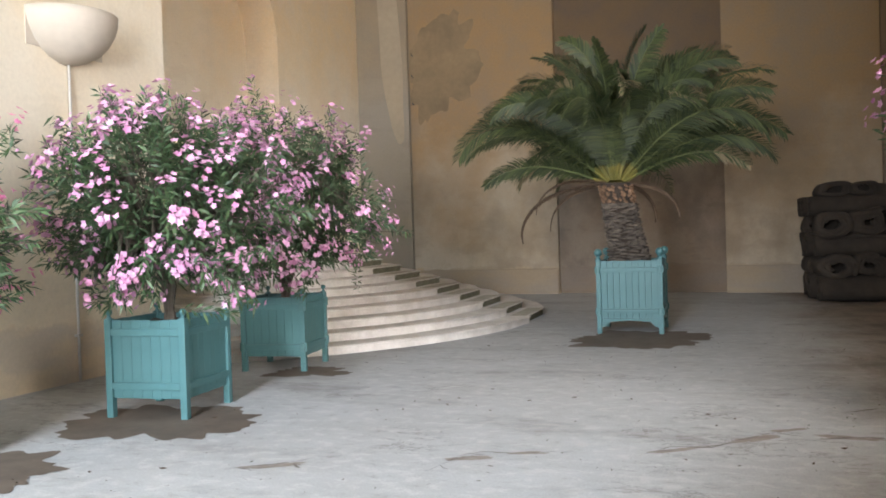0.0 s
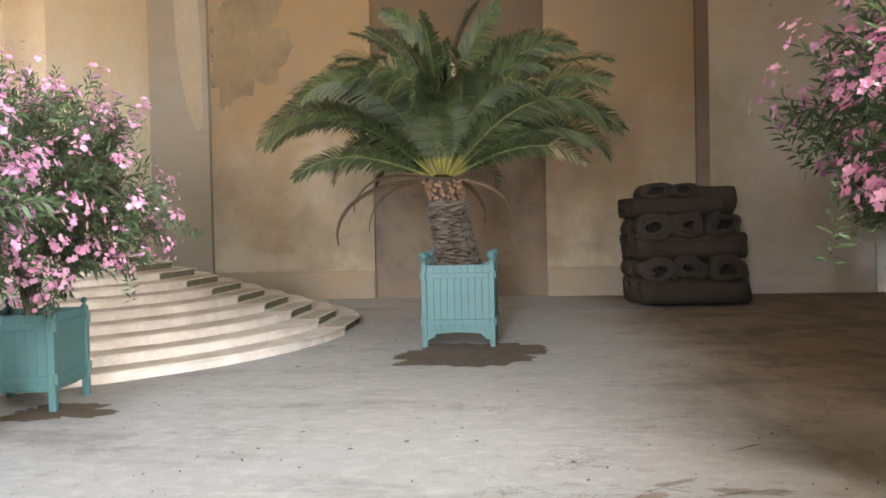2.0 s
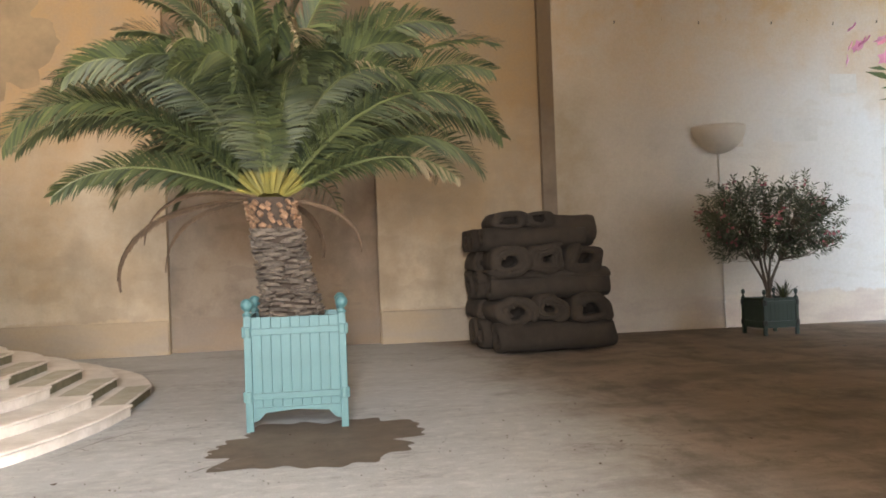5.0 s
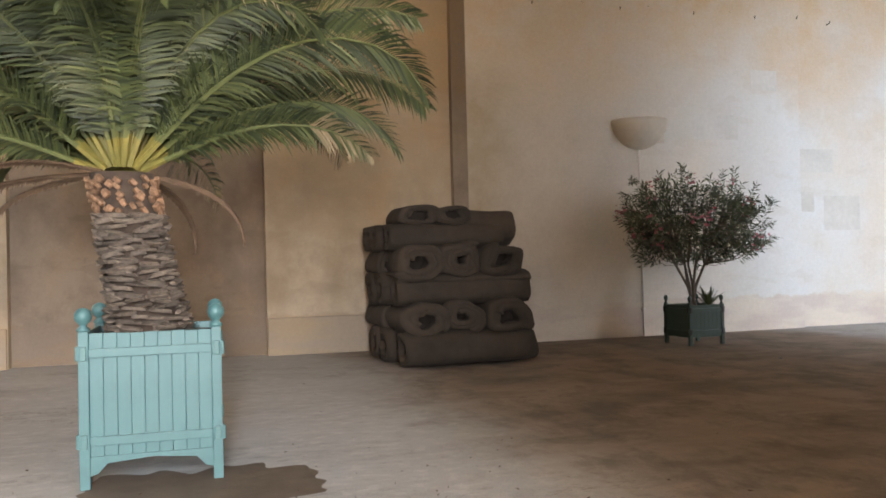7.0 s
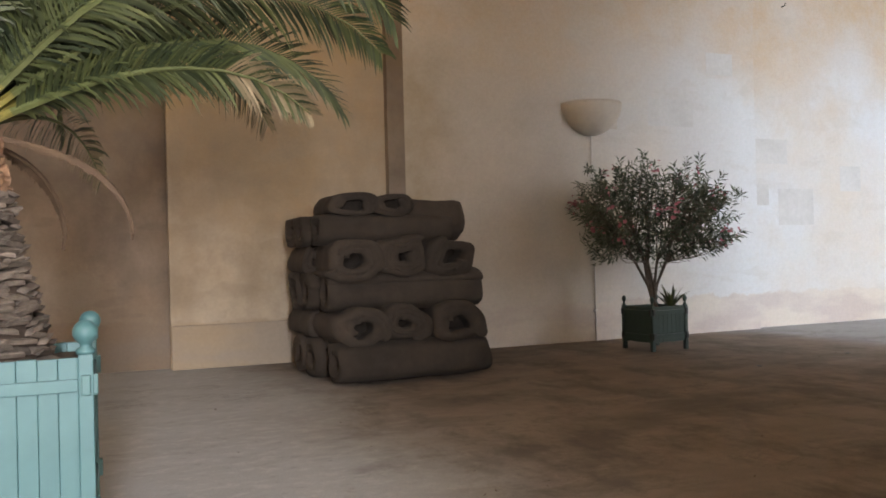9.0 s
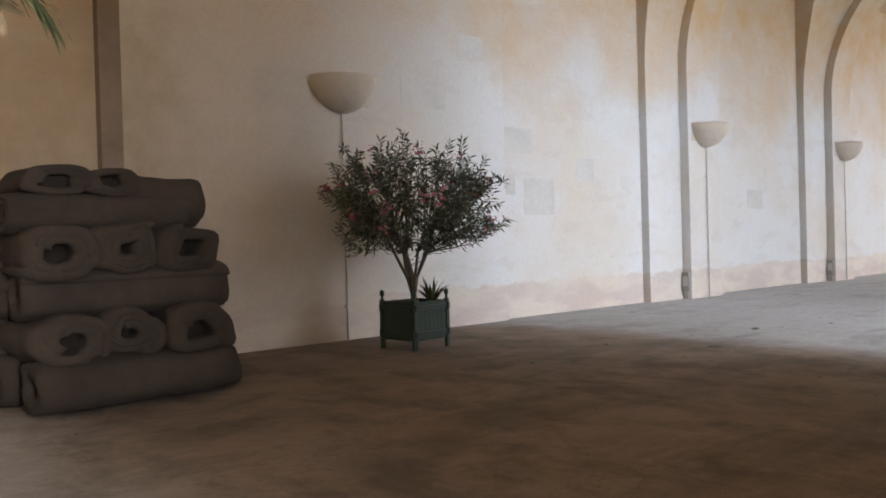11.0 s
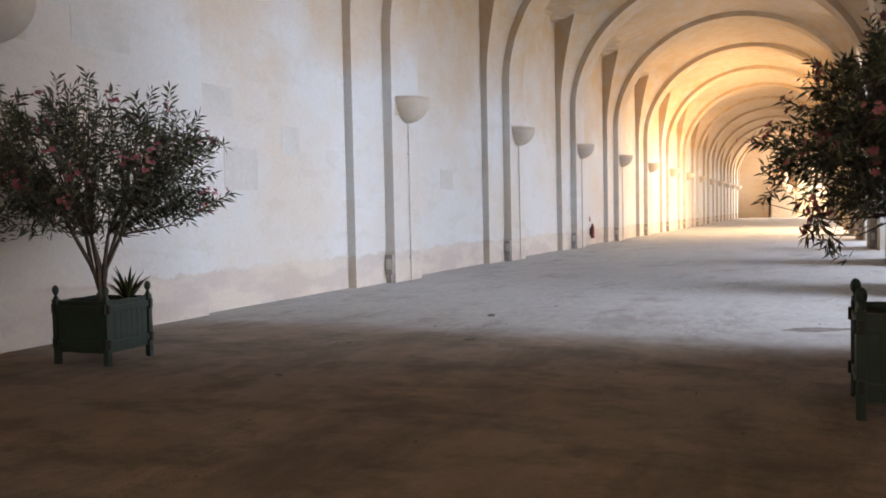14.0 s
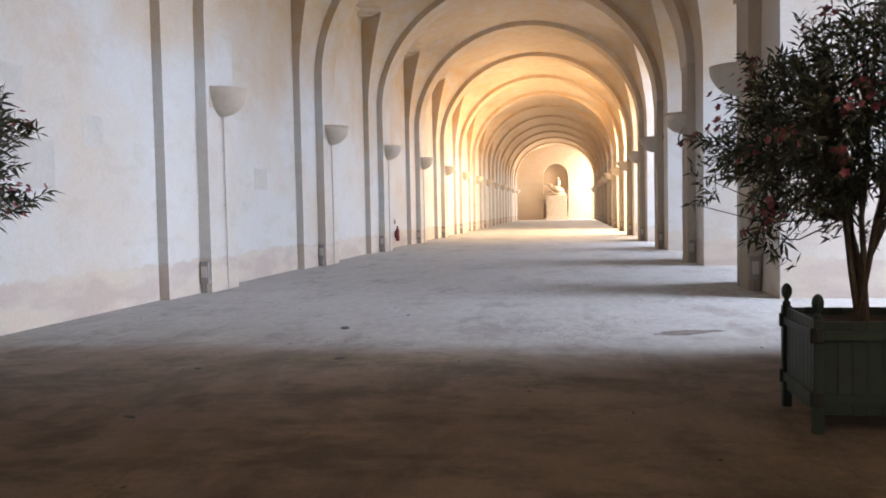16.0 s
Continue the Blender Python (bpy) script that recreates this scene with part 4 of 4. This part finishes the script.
for i, y in enumerate((17.72, 18.26, 18.80)):
    felt_roll(ROLL_X + (0.06, -0.04, -0.08)[i], y + ROLL_Y - (0.25, 0, 0)[i], 0.272, 1.95, 0.315, "x", 1.1 + i, 0.88)
    felt_roll(ROLL_X + (0.06, -0.06, -0.10)[i], y + ROLL_Y + 0.03, 1.09, 1.98, 0.335, "x", 4.1 + i, 0.88)
    felt_roll(ROLL_X + (-0.16, -0.24, -0.24)[i], y + ROLL_Y + 0.06, 1.86, (1.72, 1.75, 1.75)[i], (0.255, 0.28, 0.26)[i], "x", 7.3 + i, 0.88, 2.4, 0.2)
for i, x in enumerate((4.81, 5.42, 6.06)):
    felt_roll(x, (18.10, 18.18, 18.05)[i], 0.68 + (0.0, 0.02, -0.01)[i], 1.75, (0.38, 0.345, 0.38)[i], "y", 10.5 + i, (0.78, 0.84, 0.76)[i], (1.8, 2.6, 1.6)[i], (0.25, 0.15, 0.30)[i], 0.5)
    felt_roll(x - 0.04, (18.12, 18.16, 18.2)[i], 1.49, 1.75, (0.39, 0.34, 0.39)[i], "y", 14.2 + i, (0.72, 0.84, 0.72)[i], (1.9, 3.0, 1.7)[i], (0.24, 0.12, 0.28)[i], 0.5)
felt_roll(4.56, 18.68, 0.66, 1.1, 0.25, "y", 31.2, 0.9, 2.2, 0.2, 0.2)
felt_roll(4.54, 18.66, 1.48, 1.1, 0.25, "y", 33.7, 0.9, 2.4, 0.2, 0.2)
felt_roll(ROLL_X - 0.58, 17.95, 2.16, 0.80, 0.34, "y", 20.3, 0.50, 1.6, 0.35, 0.35)
felt_roll(ROLL_X - 0.04, 17.95, 2.17, 0.76, 0.33, "y", 21.1, 0.52, 1.8, 0.30, 0.35)
felt_roll(ROLL_X + 0.48, 17.90, 1.97, 0.86, 0.36, "x", 22.6, 0.86, 2.2, 0.2, 0.3)


# ---- half-bowl wall lamps with their conduits ----
def wall_lamp(x, y, rz, z=4.03, r=0.55):
    lamp = thing("wall_lamp", "large plaster half-bowl uplighter fixed on the wall", "wall lamp", x, y, 0, rz, "half-bowl wall lamps")
    bm = bmesh.new()
    deep = r * 0.98
    outer = [(max(0.02, r * math.cos(t)), z - deep * math.sin(t)) for t in [radians(q) for q in (90, 78, 64, 50, 36, 22, 10, 0)]]
    inner = [(max(0.01, q - 0.03), w + (0.0 if i == 7 else 0.025)) for i, (q, w) in enumerate(outer)][::-1]
    add_lathe(bm, outer + inner, 24, Matrix.Rotation(math.pi, 4, "Z"), math.pi, False)
    part("bowl", bm, LAMPM, lamp, smooth=True)
    part("back_plate", box(-r, -0.004, z - deep * 0.75, r, 0.012, z - 0.01), LAMPM, lamp)
    bm = bmesh.new()
    add_lathe(bm, [(0.015, 0), (0.015, z - deep + 0.03)], 8, Matrix.Translation((0, -0.03, 0)))
    part("conduit", bm, PIPE, lamp, "thin painted cable conduit", True)
    for h in (0.5, 1.7, 2.8):
        part("clip", box(-0.035, -0.055, h, 0.035, 0.0, h + 0.03, 0.004), PIPE, lamp)
    return lamp


first_lamp = wall_lamp(9.70, 19.93, 0)
for k in range(BAYS):
    copy_thing(first_lamp, pose(FIRST + 2.0 + BAY * k, RIB_Y - 0.006, 0))
    copy_thing(first_lamp, pose(FIRST + BAY * k + 1.9, 2 * MID_Y - RIB_Y + 0.006, 0, 0, 0, 180))
copy_thing(first_lamp, pose(-3.944, 7.38, 0, 0, 0, 90))


# ---- sockets at the foot of each rib ----
def socket_box(x, y, rz):
    s = thing("socket_box", "grey metal socket box on the rib foot", "socket box", x, y, 0, rz, "rib socket boxes")
    part("case", box(-0.09, -0.09, 0.18, 0.09, 0.0, 0.62, 0.02), BOXM, s)
    part("lid", box(-0.06, -0.105, 0.30, 0.06, -0.088, 0.52, 0.01), PIPE, s)
    part("cable_duct", box(-0.03, -0.05, 0.0, 0.03, 0.0, 0.18, 0.006), BOXM, s)
    return s


first_box = socket_box(FIRST + RIB_A - 0.002, RIB_Y + 0.11, -90)
for k in range(BAYS):
    if k:
        copy_thing(first_box, pose(FIRST + RIB_A - 0.002 + BAY * k, RIB_Y + 0.11, 0, 0, 0, -90))
    copy_thing(first_box, pose(FIRST + RIB_A - 0.002 + BAY * k, MID_Y - R_PIER + 0.12, 0, 0, 0, -90))

# ---- fire extinguisher ----
ext = thing("fire_extinguisher", "red fire extinguisher hung low on the wall", "extinguisher", 38.0, WALL_Y - 0.12, 0)
bm = bmesh.new()
add_lathe(bm, [(0.07, 0.28), (0.08, 0.31), (0.08, 0.72), (0.05, 0.80), (0.025, 0.83)], 14)
part("cylinder", bm, REDM, ext, smooth=True)
part("valve", box(-0.05, -0.025, 0.83, 0.07, 0.025, 0.90, 0.01), DKIRON, ext)
bm = bmesh.new()
add_tube(bm, [Vector((0.06, 0, 0.86)), Vector((0.12, 0, 0.75)), Vector((0.11, 0, 0.45))], [0.012, 0.012, 0.014], 6)
part("hose", bm, DKIRON, ext)
part("bracket", box(-0.06, 0.07, 0.4, 0.06, 0.118, 0.7), DKIRON, ext)
part("sign", box(-0.09, 0.10, 1.0, 0.09, 0.118, 1.18), REDM, ext, "small red sign plate")

# ---- statue on its plinth at the far end ----
bm = bmesh.new()
add_box(bm, END_X - 1.5, 13.1, 0, END_X + 0.7, 16.1, 0.35, 0.04)
add_box(bm, END_X - 1.35, 13.25, 0.35, END_X + 0.55, 15.95, 2.9, 0.03)
add_box(bm, END_X - 1.5, 13.1, 2.9, END_X + 0.7, 16.1, 3.25, 0.05)
solid("plinth", bm, MARBLE, "tall pale stone plinth under the statue", "plinth")
bm = bmesh.new()


def lump(cx, cy, cz, rx, ry, rz_, tilt=0.0):
    m = Matrix.Translation((cx, cy, cz)) @ Matrix.Rotation(tilt, 4, "X") @ Matrix.Diagonal((rx, ry, rz_, 1))
    bmesh.ops.create_icosphere(bm, subdivisions=2, radius=1, matrix=m)


SX = END_X - 0.4
lump(SX, 15.1, 4.6, 0.5, 1.2, 0.55, 0.3)
lump(SX, 16.0, 5.0, 0.35, 0.4, 0.8, -0.5)
lump(SX, 16.5, 5.5, 0.22, 0.45, 0.25, 0.5)
lump(SX, 14.9, 5.7, 0.35, 0.4, 0.7, 0.1)
lump(SX, 14.9, 6.5, 0.2, 0.2, 0.26)
for lx, ly, lz, tt in ((0, 14.2, 4.0, 0.4), (0.2, 14.6, 4.0, -0.2), (0, 15.8, 4.1, -0.6), (0.2, 16.3, 4.4, -0.9)):
    lump(SX + lx, ly, lz, 0.16, 0.18, 0.6, tt)
lump(SX, 15.0, 3.75, 0.6, 1.4, 0.3)
for v in bm.verts:
    v.co = Vector((v.co.x, 14.6 + (v.co.y - 15.2) * 0.82, 3.24 + (v.co.z - 3.47) * 0.76))
    v.co += 0.07 * Vector((noise.noise(v.co * 2.3), noise.noise(v.co * 2.3 + Vector((5, 0, 0))), 0.4 * noise.noise(v.co * 3.1)))
solid("statue", bm, MARBLE, "pale marble equestrian statue group on a plinth", "statue", smooth=True)

# ---- repaired patches on the white wall ----
for x, z, w, h in ((10.90, 3.72, 0.98, 0.48), (13.34, 3.12, 0.90, 0.47), (14.0, 1.94, 0.88, 0.70), (13.34, 2.32, 0.42, 0.40), (12.2, 4.7, 0.6, 0.4), (15.6, 2.6, 0.55, 0.5), (22.5, 2.1, 0.8, 0.5)):
    bm = box(x, WALL_Y - 0.004 if x > 13.3 else PIER_Y - 0.004, z, x + w, WALL_Y + 0.02, z + h)
    solid("wall_patch", bm, PATCHM, "square mortar repair on the limewashed wall", "trim", "structure")

# dark leaves and crumbs on the floor
for x, y, s, a in ((14.38, 15.72, 0.13, 20), (12.22, 15.17, 0.11, -15), (11.6, 16.45, 0.07, 40), (15.71, 15.14, 0.06, 0), (9.7, 16.1, 0.07, 60)):
    bm = bmesh.new()
    bmesh.ops.create_uvsphere(bm, u_segments=10, v_segments=5, radius=1)
    for v in bm.verts:
        v.co = Vector((v.co.x * s, v.co.y * s * 0.5, max(0, v.co.z) * s * 0.14)) * (1 + 0.3 * noise.noise(v.co * 2 + Vector((x, y, 0))))
    ob = solid("dead_leaf", bm, DKIRON, "dark dead leaf clump on the floor", "debris")
    ob.matrix_world = pose(x, y, 0.001, 0, 0, a)

# ---- scuffs on the floor ----
SCUFF = simple("scuffed_earth", (0.21, 0.18, 0.152), (0.31, 0.28, 0.25), 9, 0.95, 0.2, own=False)
SCUFFD = simple("scuffed_dark_earth", (0.12, 0.105, 0.09), (0.22, 0.20, 0.18), 5, 0.95, 0.2, own=False)
for n, (x, y, long, wide, turn, mat) in enumerate(((1.23, 5.33, 0.16, 0.05, 25, 0), (1.57, 5.54, 0.14, 0.035, 15, 0), (0.02, 4.87, 0.24, 0.04, 30, 0), (2.54, 5.84, 0.22, 0.035, 35, 0), (3.05, 6.26, 0.20, 0.06, 40, 0), (3.29, 6.57, 0.14, 0.035, 30, 0), (3.64, 6.42, 0.22, 0.05, -10, 0), (14.1, 11.38, 0.16, 0.40, 25, 1))):
    stain("scuff", x, y, long, wide, 20.3 + 1.7 * n, turn, SCUFF if mat == 0 else SCUFFD)


def crack(run, wide, seed):
    """A thin dark, wandering line in the earth, with short side branches."""
    bm = bmesh.new()

    def ribbon(points, w0, salt):
        pts = []
        for (ax, ay), (bx, by) in zip(points, points[1:]):
            n = max(3, int(math.hypot(bx - ax, by - ay) / 0.03))
            pts += [(ax + (bx - ax) * i / n, ay + (by - ay) * i / n) for i in range(n)]
        pts.append(points[-1])
        left, right = [], []
        for i, (px, py) in enumerate(pts):
            u = i / (len(pts) - 1)
            d = 0.05 * noise.noise(Vector((px * 5, py * 5, salt))) + 0.025 * noise.noise(Vector((px * 17, py * 17, salt)))
            w = w0 * (0.15 + math.sin(math.pi * u)) * (0.5 + abs(noise.noise(Vector((px * 9, py * 9, salt + 4)))) * 2.2)
            left.append(bm.verts.new((px + d * 0.4, py + d + w, 0.0045)))
            right.append(bm.verts.new((px + d * 0.4 + w * 0.3, py + d - w, 0.0045)))
        for i in range(len(pts) - 1):
            bm.faces.new((right[i], right[i + 1], left[i + 1], left[i]))

    rnd_c = random.Random(seed)
    ribbon(run, wide * 0.65, seed)
    for (ax, ay), (bx, by) in zip(run, run[1:]):
        u = rnd_c.uniform(0.2, 0.8)
        px, py = ax + (bx - ax) * u, ay + (by - ay) * u
        ribbon([(px, py), (px + rnd_c.uniform(0.08, 0.2), py + rnd_c.uniform(-0.16, 0.16))], wide * 0.6, seed + 2.3)
    solid("floor_crack", bm, CRACKM, "thin dark crack wandering over the earth floor", "crack", "structure")


CRACKM = simple("cracked_earth", (0.12, 0.108, 0.095), (0.24, 0.22, 0.20), 14, 0.95, 0.2, own=False)
for n, (run, wide) in enumerate((
        (((-0.26, 4.72), (-0.04, 4.88), (0.18, 5.07)), 0.014),
        (((1.06, 4.98), (1.17, 5.41), (1.33, 5.53), (1.67, 5.56)), 0.012),
        (((2.25, 5.54), (2.48, 5.89), (2.76, 5.95), (3.01, 6.29), (3.3, 6.61)), 0.014),
        (((3.45, 6.34), (3.89, 6.49)), 0.020),
        (((3.74, 7.27), (4.05, 7.48)), 0.022),
        (((0.70, 10.70), (1.21, 11.22)), 0.016),
        (((-0.5, 11.55), (-0.2, 12.3), (0.1, 12.75)), 0.020))):
    crack(run, wide, 3.0 + n)

# ---- iron hooks in a row high on the wall ----
first_hook = None
for i in range(9):
    x = 7.6 + 0.78 * i + (0.2 if i % 3 else 0.0)
    if first_hook is None:
        bm = bmesh.new()
        add_tube(bm, [Vector((0, 0, 0)), Vector((0, -0.07, 0.0)), Vector((0, -0.09, 0.05))], [0.014, 0.012, 0.010], 6)
        first_hook = solid("wall_hook", bm, DKIRON, "small black iron hook in the wall", "hook", group="wall hooks")
        first_hook.matrix_world = pose(x, 19.93, 6.1)
    else:
        copy_thing(first_hook, pose(x, 19.93, 6.1 + 0.05 * (i % 2)))

for z in (4.9, 5.6, 6.15):
    copy_thing(first_hook, pose(-4.70, 20.0, z))

# ---- crumbs and dry leaves trodden over the floor ----
rnd = random.Random(41)
verts, faces = [], []
for i in range(900):
    x, y = rnd.uniform(-1.5, 17) if i < 420 else rnd.uniform(-1.5, 5), rnd.uniform(2.0, 19.5) if i < 420 else rnd.uniform(4.0, 13.0)
    if x < 9 and y > 17.0 or x > 8 and y < 10:
        continue
    r, a = rnd.uniform(0.008, 0.03) if i < 420 else rnd.uniform(0.006, 0.016), rnd.uniform(0, 6.28)
    k = len(verts)
    for q in range(4):
        rr = r * (1.0 if q % 2 else 0.4)
        verts.append((x + rr * math.cos(a + q * 1.571), y + rr * math.sin(a + q * 1.571), 0.004 + rnd.uniform(0, 0.012)))
    faces.append((k, k + 1, k + 2, k + 3))
me = bpy.data.meshes.new("mesh")
me.from_pydata(verts, [], faces)
me.materials.append(DEADF)
tagged(new("floor_crumbs", me), "dry leaf crumbs scattered over the earth floor", "debris", kind="stuff")
